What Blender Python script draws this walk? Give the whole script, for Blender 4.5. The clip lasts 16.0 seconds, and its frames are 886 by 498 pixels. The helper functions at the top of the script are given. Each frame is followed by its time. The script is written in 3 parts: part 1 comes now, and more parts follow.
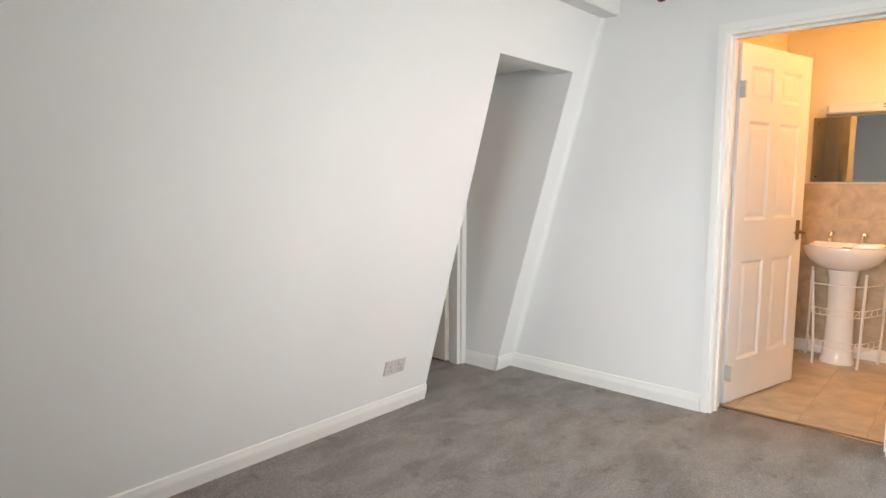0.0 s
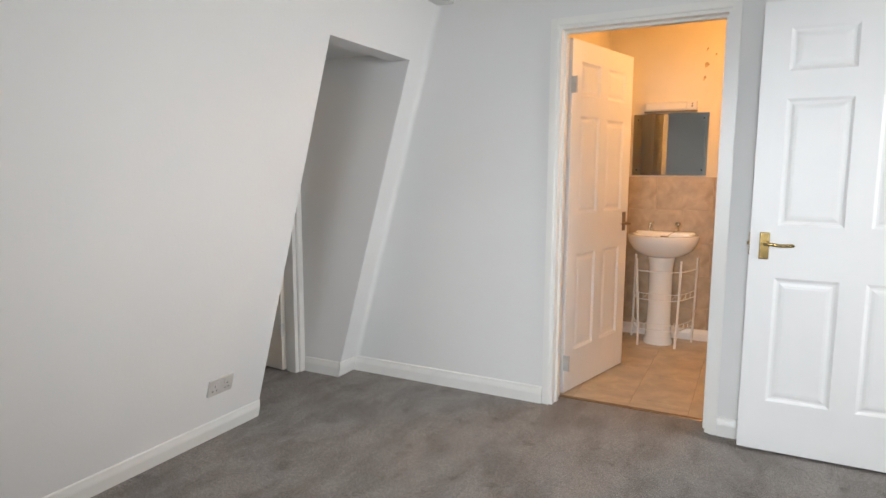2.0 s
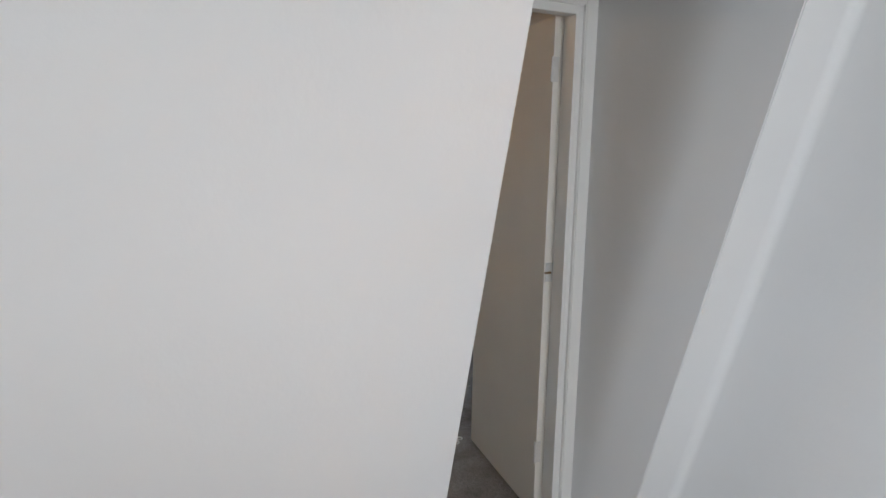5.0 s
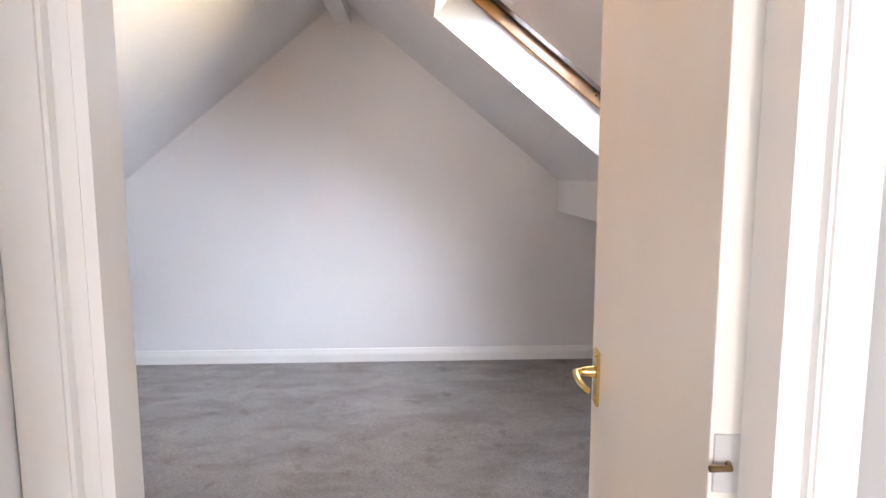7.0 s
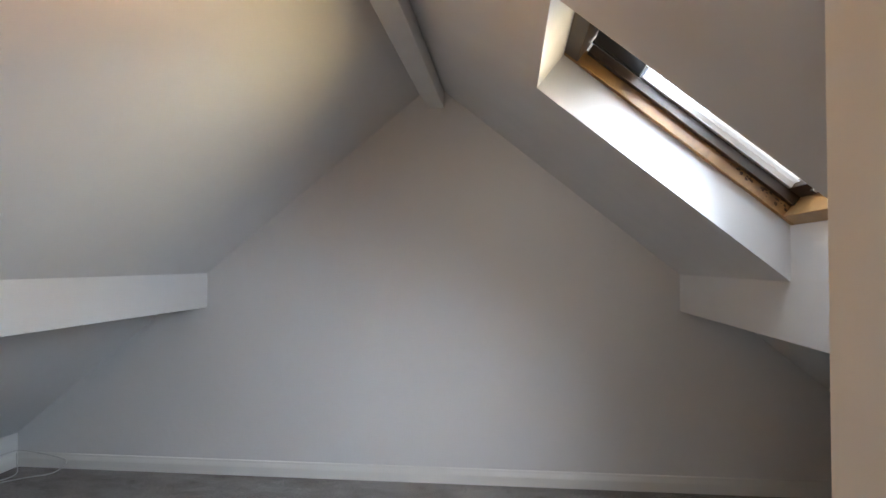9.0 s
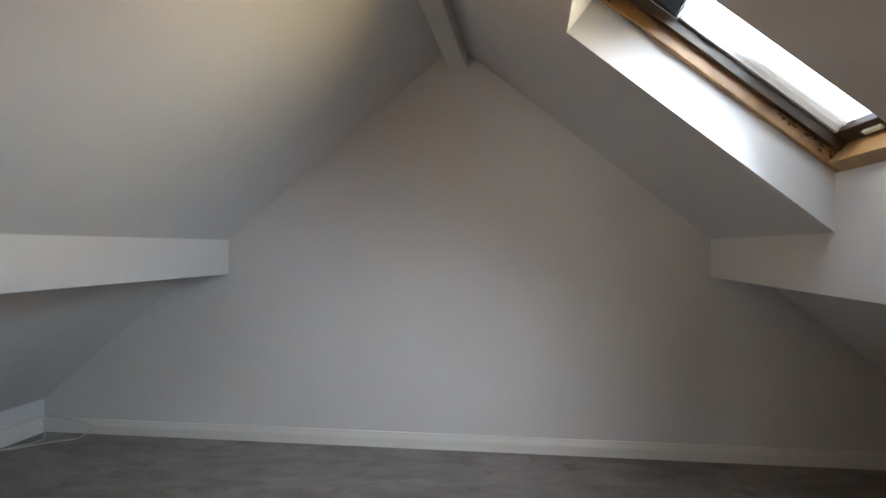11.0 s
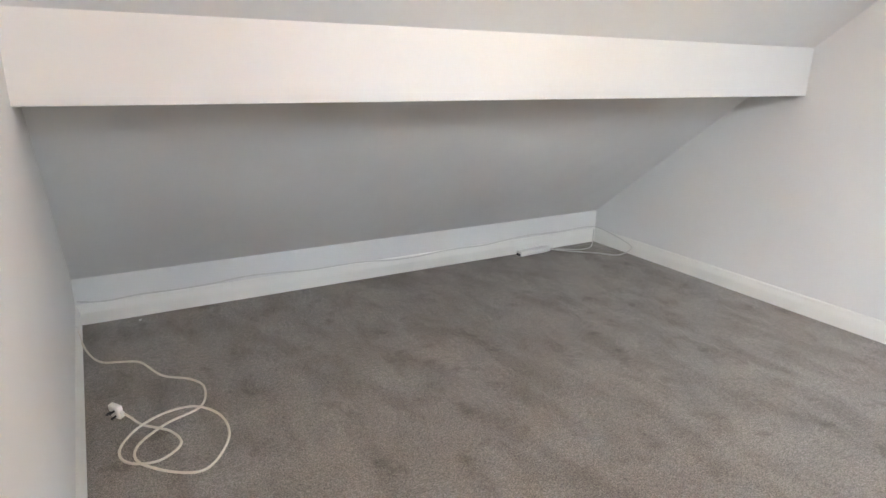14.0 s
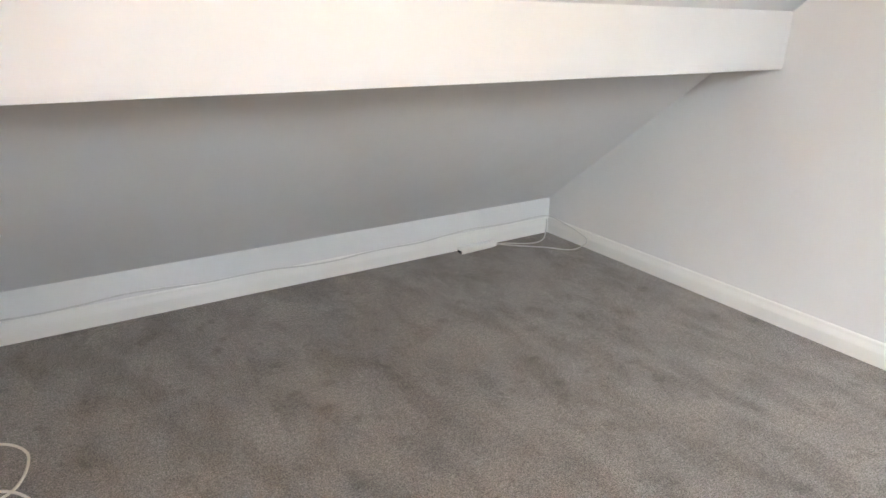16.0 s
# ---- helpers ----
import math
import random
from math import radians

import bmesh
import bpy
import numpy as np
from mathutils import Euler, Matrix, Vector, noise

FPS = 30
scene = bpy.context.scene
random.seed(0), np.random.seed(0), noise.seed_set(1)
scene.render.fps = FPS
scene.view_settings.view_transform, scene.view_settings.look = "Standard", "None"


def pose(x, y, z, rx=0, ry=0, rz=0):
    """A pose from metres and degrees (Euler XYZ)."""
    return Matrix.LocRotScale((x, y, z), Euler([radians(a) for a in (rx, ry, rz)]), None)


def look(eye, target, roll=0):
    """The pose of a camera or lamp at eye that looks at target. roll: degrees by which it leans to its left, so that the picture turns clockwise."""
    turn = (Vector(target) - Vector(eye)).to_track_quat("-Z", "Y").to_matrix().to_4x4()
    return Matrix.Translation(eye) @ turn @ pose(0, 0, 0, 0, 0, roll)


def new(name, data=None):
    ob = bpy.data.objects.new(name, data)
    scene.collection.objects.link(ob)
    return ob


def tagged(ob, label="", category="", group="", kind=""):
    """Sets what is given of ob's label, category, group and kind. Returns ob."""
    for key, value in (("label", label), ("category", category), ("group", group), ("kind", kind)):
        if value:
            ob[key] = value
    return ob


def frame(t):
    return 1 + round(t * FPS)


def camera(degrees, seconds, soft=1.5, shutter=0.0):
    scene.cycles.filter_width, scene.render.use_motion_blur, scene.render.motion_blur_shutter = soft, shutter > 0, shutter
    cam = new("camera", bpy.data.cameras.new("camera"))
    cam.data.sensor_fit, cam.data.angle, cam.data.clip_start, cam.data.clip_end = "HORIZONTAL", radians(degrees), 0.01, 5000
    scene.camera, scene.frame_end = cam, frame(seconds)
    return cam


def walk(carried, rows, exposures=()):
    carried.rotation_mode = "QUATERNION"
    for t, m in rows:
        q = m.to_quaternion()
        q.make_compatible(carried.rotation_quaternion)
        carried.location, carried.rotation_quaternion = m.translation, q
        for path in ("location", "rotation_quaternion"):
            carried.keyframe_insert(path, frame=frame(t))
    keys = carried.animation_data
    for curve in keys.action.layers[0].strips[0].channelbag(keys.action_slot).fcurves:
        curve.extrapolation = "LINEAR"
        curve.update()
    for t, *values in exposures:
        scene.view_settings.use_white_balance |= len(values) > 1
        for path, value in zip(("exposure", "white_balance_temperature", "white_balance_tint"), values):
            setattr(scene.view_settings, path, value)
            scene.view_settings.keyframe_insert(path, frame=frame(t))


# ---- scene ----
cam = camera(71.9, 16.0)
PATH = [
    (0, (2.370, -3.380, 1.270), (1.051, -1.894, 1.044), 0.1),
    (0.5, (2.396, -3.364, 1.299), (1.254, -1.740, 1.054), 0.1),
    (1, (2.385, -3.346, 1.291), (1.360, -1.646, 1.046), 0.1),
    (1.5, (2.370, -3.329, 1.281), (1.416, -1.589, 1.035), 0.0),
    (2, (2.274, -3.171, 1.285), (1.368, -1.406, 1.031), 0.2),
    (2.5, (2.158, -2.989, 1.293), (1.246, -1.228, 1.030), 0.4),
    (3, (2.012, -2.804, 1.294), (0.938, -1.138, 1.028), 0.9),
    (3.5, (1.873, -2.541, 1.302), (0.530, -1.083, 1.037), 1.3),
    (4, (1.844, -2.200, 1.349), (0.267, -0.998, 1.085), 0.9),
    (4.5, (1.706, -1.825, 1.404), (-0.020, -0.864, 1.091), 1.2),
    (5, (1.482, -1.503, 1.406), (-0.321, -0.696, 1.092), 1.1),
    (5.2, (1.421, -1.376, 1.354), (-0.416, -0.635, 1.078), 1.2),
    (7.3, (0.152, -0.581, 1.308), (-1.832, -0.576, 1.059), 0.0),
    (7.5, (0.077, -0.597, 1.333), (-1.909, -0.644, 1.098), 0.1),
    (7.7, (-0.047, -0.595, 1.305), (-2.035, -0.708, 1.126), -0.1),
    (8, (-0.114, -0.600, 1.315), (-2.105, -0.754, 1.208), 0.0),
    (8.5, (-0.160, -0.613, 1.332), (-2.151, -0.806, 1.356), -0.0),
    (10.8, (-0.235, -0.644, 1.241), (-2.218, -0.907, 1.287), -0.0),
    (11, (-0.251, -0.654, 1.214), (-2.232, -0.931, 1.212), -0.0),
    (11.5, (-0.287, -0.692, 1.167), (-2.246, -1.022, 0.936), 0.0),
    (12, (-0.393, -0.811, 1.150), (-2.298, -1.277, 0.759), 0.9),
    (12.5, (-0.608, -0.930, 1.169), (-2.371, -1.742, 0.687), 1.7),
    (13, (-0.732, -0.966, 1.161), (-2.227, -2.190, 0.641), 2.0),
    (13.5, (-0.803, -0.897, 1.172), (-2.005, -2.395, 0.614), 2.4),
    (14, (-0.915, -0.810, 1.161), (-1.881, -2.464, 0.583), 1.1),
    (14.5, (-0.945, -0.824, 1.176), (-1.821, -2.509, 0.550), 1.0),
    (15, (-1.097, -0.863, 1.170), (-1.914, -2.571, 0.526), 0.6),
    (15.5, (-1.224, -0.973, 1.222), (-2.068, -2.648, 0.527), 1.1),
    (16, (-1.411, -1.109, 1.198), (-2.414, -2.698, 0.514), 0.6),
]
EXPOSURES = [
    (0.0, -0.05, 6800, 10), (0.5, -0.3, 6750, 10), (1.0, -0.45, 6700, 10), (2.0, -0.45, 6600, 10), (2.5, -0.22, 6550, 10), (3.0, -0.3, 6450, 10), (3.5, -0.28, 6400, 10), (4.0, -0.3, 6350, 10), (4.5, -0.34, 6350, 10), (5.2, -0.6, 6300, 10), (6.2, 0.0, 6400, 14),
    (7.3, 1.3, 6750, 20), (7.7, 0.95, 6800, 17), (8.5, 0.22, 6850, 14), (11.0, -0.25, 7000, 12), (12.0, 0.45, 7450, 13), (13.0, 1.0, 7700, 15), (14.5, 1.22, 7800, 15), (16.0, 1.28, 7900, 15),
]
walk(cam, [(t, look(eye, target, roll)) for t, eye, target, roll in PATH], EXPOSURES)

# ---- world, sun and lights ----
world = bpy.data.worlds.new("world")
scene.world = world
world.use_nodes = True
wn = world.node_tree.nodes
sky = wn.new("ShaderNodeTexSky")
sky.sky_type, sky.sun_disc = "NISHITA", False
sky.sun_elevation, sky.sun_rotation = radians(40), radians(200)
sky.dust_density, sky.ozone_density = 8.0, 0.2
wn["Background"].inputs["Strength"].default_value = 0.15
world.node_tree.links.new(sky.outputs[0], wn["Background"].inputs["Color"])


def lamp(name, kind, energy, colour, m, **more):
    data = bpy.data.lights.new(name, kind)
    data.energy, data.color = energy, colour
    if "size" in more:
        data.shape, data.size, data.size_y = "RECTANGLE", more["size"], more["size_y"]
    if "radius" in more:
        data.shadow_soft_size = more["radius"]
    if "spread" in more:
        data.spread = radians(more["spread"])
    if "angle" in more:
        data.angle = radians(more["angle"])
    ob = new(name, data)
    ob.matrix_world = m
    return ob


lamp("sun", "SUN", 1.2, (1.0, 0.95, 0.88), look((0, 0, 6), (0.6, 1.6, 4.0)), angle=12)
# daylight standing in the bedroom window and in the roof window
lamp("window_daylight", "AREA", 25, (0.86, 0.93, 1.0), look((2.25, -4.72, 1.55), (2.0, 0.0, 0.45)), size=1.3, size_y=1.1, spread=68)
# daylight of an unseen side window, added to brighten the sloping wall
lamp("added_side_daylight", "AREA", 12.5, (0.94, 0.97, 1.0), look((3.07, -1.85, 1.5), (0.0, -1.7, 1.0)), size=1.2, size_y=1.1, spread=95)
# daylight in an unseen hall window, added so that it reaches the bedroom through its entrance
lamp("hall_daylight", "AREA", 32, (0.95, 0.97, 1.0), look((4.37, -0.62, 1.5), (0.0, -0.9, 1.0)), size=1.0, size_y=1.1, spread=130)
# the roof window lets in blue sky from above and warm light thrown up from the sunlit ground
lamp("skylight_daylight", "AREA", 6.0, (0.54, 0.76, 1.0), look((-2.08, 0.055, 1.877), (-2.08, -0.62, 1.04)), size=0.54, size_y=0.84, spread=165)
# the sky beyond the eaves is brightest, so more of its light runs level across the room, and that of the clouds slants towards the gable
lamp("skylight_horizon", "AREA", 4.6, (0.54, 0.76, 1.0), look((-2.08, 0.10, 1.84), (-2.0, -2.3, 0.85)), size=0.5, size_y=0.6, spread=85)
lamp("skylight_cloud", "AREA", 6.6, (0.64, 0.81, 1.0), look((-2.15, 0.06, 1.885), (-3.9, -1.60, 0.45)), size=0.2, size_y=0.5, spread=72)
lamp("skylight_bounce", "AREA", 1.8, (1.0, 0.80, 0.42), look((-2.08, 0.16, 1.72), (-2.3, -1.6, 2.05)), size=0.45, size_y=0.22, spread=58)
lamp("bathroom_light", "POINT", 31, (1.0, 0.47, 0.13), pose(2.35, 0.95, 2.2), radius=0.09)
# unseen bulb, added for the warm light on attic door and gable
lamp("unseen_attic_light", "POINT", 6.2, (1.0, 0.55, 0.20), pose(-1.42, -1.27, 2.06), radius=0.06)


# ---- materials ----
def material(name, colour, rough=0.6, metal=0.0, vary=0.06, scale=3.0, bump=0.0, bump_scale=200.0, dark=None, dark_scale=1.5, dark_amount=0.0, coat=0.0, wave=0.0):
    m = bpy.data.materials.new(name)
    m.use_nodes = True
    nt = m.node_tree
    n, l = nt.nodes, nt.links
    b = n["Principled BSDF"]
    b.inputs["Roughness"].default_value, b.inputs["Metallic"].default_value = rough, metal
    b.inputs["Coat Weight"].default_value = coat
    co = n.new("ShaderNodeTexCoord")
    n1 = n.new("ShaderNodeTexNoise")
    n1.inputs["Scale"].default_value, n1.inputs["Detail"].default_value = scale, 6
    l.new(co.outputs["Object"], n1.inputs["Vector"])
    ramp = n.new("ShaderNodeValToRGB")
    lo = [c * (1 - vary) for c in colour]
    hi = [min(1, c * (1 + vary)) for c in colour]
    ramp.color_ramp.elements[0].position, ramp.color_ramp.elements[1].position = 0.35, 0.65
    ramp.color_ramp.elements[0].color, ramp.color_ramp.elements[1].color = (*lo, 1), (*hi, 1)
    l.new(n1.outputs["Fac"], ramp.inputs["Fac"])
    out = ramp.outputs["Color"]
    if dark:
        n2 = n.new("ShaderNodeTexNoise")
        n2.inputs["Scale"].default_value, n2.inputs["Detail"].default_value, n2.inputs["Distortion"].default_value = dark_scale, 8, 0.6
        l.new(co.outputs["Object"], n2.inputs["Vector"])
        r2 = n.new("ShaderNodeValToRGB")
        r2.color_ramp.elements[0].position, r2.color_ramp.elements[1].position = 0.5, 0.72
        r2.color_ramp.elements[0].color, r2.color_ramp.elements[1].color = (0, 0, 0, 1), (dark_amount,) * 3 + (1,)
        l.new(n2.outputs["Fac"], r2.inputs["Fac"])
        mix = n.new("ShaderNodeMix")
        mix.data_type = "RGBA"
        mix.inputs["B"].default_value = (*dark, 1)
        l.new(r2.outputs["Color"], mix.inputs["Factor"])
        l.new(out, mix.inputs["A"])
        out = mix.outputs["Result"]
    l.new(out, b.inputs["Base Color"])
    if bump:
        n3 = n.new("ShaderNodeTexNoise")
        n3.inputs["Scale"].default_value, n3.inputs["Detail"].default_value = bump_scale, 4
        l.new(co.outputs["Object"], n3.inputs["Vector"])
        bp = n.new("ShaderNodeBump")
        bp.inputs["Strength"].default_value, bp.inputs["Distance"].default_value = bump, 0.004
        l.new(n3.outputs["Fac"], bp.inputs["Height"])
        l.new(bp.outputs["Normal"], b.inputs["Normal"])
        if wave:
            n4 = n.new("ShaderNodeTexNoise")
            n4.inputs["Scale"].default_value, n4.inputs["Detail"].default_value = 1.7, 2
            l.new(co.outputs["Object"], n4.inputs["Vector"])
            b4 = n.new("ShaderNodeBump")
            b4.inputs["Strength"].default_value, b4.inputs["Distance"].default_value = wave, 0.10
            l.new(n4.outputs["Fac"], b4.inputs["Height"])
            l.new(b4.outputs["Normal"], bp.inputs["Normal"])
    return m


def carpet_material():
    """Grey cut-pile carpet: speckled tufts, brushed patches and darker footmarks."""
    m = bpy.data.materials.new("grey carpet")
    m.use_nodes = True
    n, l = m.node_tree.nodes, m.node_tree.links
    b = n["Principled BSDF"]
    b.inputs["Roughness"].default_value = 0.95
    b.inputs["Sheen Weight"].default_value, b.inputs["Sheen Roughness"].default_value = 0.03, 0.6
    co = n.new("ShaderNodeTexCoord")

    def noise_node(scale, detail, rough=0.6, dist=0.0):
        t = n.new("ShaderNodeTexNoise")
        t.inputs["Scale"].default_value, t.inputs["Detail"].default_value = scale, detail
        t.inputs["Roughness"].default_value, t.inputs["Distortion"].default_value = rough, dist
        l.new(co.outputs["Object"], t.inputs["Vector"])
        return t

    def ramp_node(src, p0, p1, c0, c1):
        r = n.new("ShaderNodeValToRGB")
        r.color_ramp.elements[0].position, r.color_ramp.elements[1].position = p0, p1
        r.color_ramp.elements[0].color, r.color_ramp.elements[1].color = (*c0, 1), (*c1, 1)
        l.new(src.outputs["Fac"], r.inputs["Fac"])
        return r

    def mixed(kind, factor, a, bb):
        x = n.new("ShaderNodeMix")
        x.data_type, x.blend_type = "RGBA", kind
        x.inputs["Factor"].default_value = factor
        l.new(a.outputs[0 if a.type != "MIX" else 2], x.inputs["A"])
        l.new(bb.outputs[0 if bb.type != "MIX" else 2], x.inputs["B"])
        return x

    speck = ramp_node(noise_node(215, 2, 0.9), 0.38, 0.62, (0.155, 0.142, 0.133), (0.47, 0.428, 0.40))
    tuft = ramp_node(noise_node(70, 3, 0.75), 0.36, 0.66, (0.78, 0.78, 0.78), (1.14, 1.14, 1.14))
    brushed = ramp_node(noise_node(3.2, 4, 0.6, 0.2), 0.38, 0.62, (0.91, 0.905, 0.90), (1.06, 1.06, 1.06))
    dents = ramp_node(noise_node(8.5, 2.5, 0.5, 0.1), 0.61, 0.70, (1, 1, 1), (0.78, 0.775, 0.77))
    streaks = noise_node(1.0, 3, 0.6, 0.25)
    turn = n.new("ShaderNodeMapping")
    turn.inputs["Rotation"].default_value = (0, 0, radians(24))
    turn.inputs["Scale"].default_value = (6.5, 2.8, 1)
    l.new(co.outputs["Object"], turn.inputs["Vector"])
    l.new(turn.outputs["Vector"], streaks.inputs["Vector"])
    marks = ramp_node(streaks, 0.45, 0.62, (1.05, 1.05, 1.05), (0.82, 0.815, 0.81))
    c = mixed("MULTIPLY", 1.0, mixed("MULTIPLY", 1.0, mixed("MULTIPLY", 1.0, mixed("MULTIPLY", 1.0, speck, tuft), brushed), marks), dents)
    l.new(c.outputs["Result"], b.inputs["Base Color"])
    bp = n.new("ShaderNodeBump")
    bp.inputs["Strength"].default_value, bp.inputs["Distance"].default_value = 0.9, 0.006
    l.new(noise_node(300, 3, 0.75).outputs["Fac"], bp.inputs["Height"])
    l.new(bp.outputs["Normal"], b.inputs["Normal"])
    return m


def emitter(name, colour, strength):
    m = bpy.data.materials.new(name)
    m.use_nodes = True
    b = m.node_tree.nodes["Principled BSDF"]
    b.inputs["Emission Color"].default_value, b.inputs["Emission Strength"].default_value = (*colour, 1), strength
    return m


def glass_material(name):
    m = bpy.data.materials.new(name)
    m.use_nodes = True
    b = m.node_tree.nodes["Principled BSDF"]
    b.inputs["Transmission Weight"].default_value, b.inputs["Roughness"].default_value, b.inputs["IOR"].default_value = 1.0, 0.0, 1.05
    return m


WALL = material("white emulsion wall", (0.745, 0.74, 0.73), 0.75, vary=0.02, scale=1.3, bump=0.12, bump_scale=60)
CEIL = material("white ceiling paint", (0.745, 0.74, 0.735), 0.8, vary=0.02, scale=1.1, bump=0.12, bump_scale=50, wave=0.5)
TRIM = material("white gloss trim", (0.80, 0.79, 0.76), 0.32, vary=0.015, scale=4)
DOOR = material("white satin door paint", (0.80, 0.80, 0.795), 0.38, vary=0.015, scale=3, bump=0.05, bump_scale=30)
CREAM = material("off-white door paint", (0.75, 0.715, 0.65), 0.42, vary=0.02, scale=3, bump=0.05, bump_scale=30)
CARPET = carpet_material()
BATHWALL = material("magnolia bathroom paint", (0.77, 0.705, 0.57), 0.6, vary=0.03, scale=2, dark=(0.42, 0.34, 0.22), dark_scale=3.2, dark_amount=0.12, bump=0.06, bump_scale=60)
STONE = material("beige stone tile", (0.46, 0.365, 0.255), 0.4, vary=0.16, scale=7, dark=(0.30, 0.22, 0.14), dark_scale=9, dark_amount=0.6, bump=0.05, bump_scale=30)
FLOORTILE = material("beige floor tile", (0.54, 0.45, 0.33), 0.35, vary=0.2, scale=5, dark=(0.36, 0.28, 0.19), dark_scale=7, dark_amount=0.55, bump=0.05, bump_scale=30)
GROUT = material("sandy grout", (0.50, 0.41, 0.30), 0.9, vary=0.08, scale=20)
BRASS = material("polished brass", (0.78, 0.56, 0.20), 0.22, 1.0, vary=0.08, scale=20)
# brass dimmed, its dark reflections put into the colour
DIMBRASS = material("dimmed brass", (0.36, 0.25, 0.10), 0.2, 1.0, vary=0.25, scale=30)
DARKBRASS = material("aged bronze", (0.25, 0.17, 0.09), 0.35, 1.0, vary=0.15, scale=20)
CHROME = material("chrome", (0.75, 0.74, 0.72), 0.12, 1.0, vary=0.03, scale=20)
STEEL = material("satin steel", (0.60, 0.60, 0.59), 0.45, 0.55, vary=0.08, scale=20)
SATIN = material("satin grey plate", (0.62, 0.60, 0.575), 0.4, 0.2, vary=0.05, scale=15)
CERAMIC = material("white ceramic", (0.84, 0.83, 0.80), 0.08, vary=0.01, scale=3, coat=0.5)
PLASTIC = material("white plastic", (0.78, 0.775, 0.75), 0.35, vary=0.02, scale=8)
# white wire greyed to hold the shadow it throws on the skirting
WIRE = material("shadow-greyed white wire", (0.60, 0.59, 0.57), 0.5, vary=0.04, scale=30)
CORD = material("white flex", (0.73, 0.68, 0.60), 0.5, vary=0.03, scale=30)
BLACK = material("black plastic", (0.03, 0.03, 0.032), 0.45, vary=0.1, scale=20)
DARKGREY = material("dark grey metal", (0.03, 0.031, 0.034), 0.5, 0.3, vary=0.1, scale=20)
ALU = material("white aluminium", (0.75, 0.77, 0.79), 0.35, 0.2, vary=0.03, scale=12)
PINE = material("varnished pine with damp stains", (0.33, 0.17, 0.058), 0.4, vary=0.25, scale=7, dark=(0.035, 0.02, 0.012), dark_scale=6.5, dark_amount=0.95, bump=0.1, bump_scale=80)
# darker brown than PINE, for the top frame and the sash
DARKPINE = material("dark brown pine", (0.05, 0.027, 0.012), 0.45, vary=0.35, scale=9, bump=0.1, bump_scale=80)
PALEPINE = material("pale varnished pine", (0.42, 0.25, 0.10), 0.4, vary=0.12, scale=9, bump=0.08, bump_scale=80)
MIRROR = material("mirror silver", (0.88, 0.90, 0.90), 0.01, 1.0, vary=0.0)
GLASS = glass_material("window glass")
LEAF = material("green leaves", (0.06, 0.11, 0.03), 0.6, vary=0.4, scale=6)
BARK = material("bark", (0.10, 0.07, 0.05), 0.9, vary=0.2, scale=9)
GRASS = material("grass", (0.07, 0.10, 0.035), 0.9, vary=0.3, scale=0.8)
RED = material("dark red plastic", (0.22, 0.02, 0.025), 0.35, vary=0.1, scale=15)
MOULD = material("black mould", (0.08, 0.046, 0.022), 0.85, vary=0.3, scale=40)
DUST = material("damp marks", (0.50, 0.37, 0.21), 0.7, vary=0.2, scale=30)


# ---- mesh helpers ----
def part(name, bm, mat, parent=None, label=""):
    me = bpy.data.meshes.new(name)
    bmesh.ops.recalc_face_normals(bm, faces=bm.faces[:])
    bm.to_mesh(me)
    bm.free()
    me.materials.append(mat)
    ob = new(name, me)
    if parent:
        ob.parent = parent
    if label:
        ob["label"] = label
    return ob


def structure(name, bm, mat, label="", category=""):
    return tagged(part(name, bm, mat), label, category, "", "structure")


def thing(name, label, category, m=None, group=""):
    ob = new(name)
    ob.empty_display_size = 0.1
    if m is not None:
        ob.matrix_world = m
    return tagged(ob, label, category, group)


def quads(bm, rings, close=False, cap=True):
    """Skin a row of rings of equally many points."""
    vs = [[bm.verts.new(p) for p in ring] for ring in rings]
    n = len(vs[0])
    for a, b in zip(vs, vs[1:]):
        for i in range(n):
            j = (i + 1) % n
            bm.faces.new((a[i], a[j], b[j], b[i]))
    if cap:
        bm.faces.new(vs[0][::-1])
        bm.faces.new(vs[-1])
    return bm


def box(bm, x0, x1, y0, y1, z0, z1):
    return quads(bm, [[(x0, y0, z), (x1, y0, z), (x1, y1, z), (x0, y1, z)] for z in (z0, z1)])


def block(x0, x1, y0, y1, z0, z1, bevel=0.0, segments=2):
    bm = bmesh.new()
    box(bm, x0, x1, y0, y1, z0, z1)
    if bevel:
        bmesh.ops.bevel(bm, geom=bm.edges[:], offset=bevel, segments=segments, affect="EDGES", profile=0.5)
    return bm


def prism(bm, poly, axis, a, b):
    """A polygon given in the other two axes, pushed from a to b along axis."""
    def at(p, d):
        return {"x": (d, p[0], p[1]), "y": (p[0], d, p[1]), "z": (p[0], p[1], d)}[axis]
    return quads(bm, [[at(p, a) for p in poly], [at(p, b) for p in poly]])


def tube(bm, pts, r, seg=8):
    pts = [Vector(p) for p in pts]
    rings, side = [], None
    for i, p in enumerate(pts):
        d = (pts[min(i + 1, len(pts) - 1)] - pts[max(i - 1, 0)]).normalized()
        if side is None:
            side = d.orthogonal().normalized()
        side = (side - d * side.dot(d)).normalized()
        up = d.cross(side)
        rings.append([p + r * (math.cos(2 * math.pi * k / seg) * side + math.sin(2 * math.pi * k / seg) * up) for k in range(seg)])
    return quads(bm, rings)


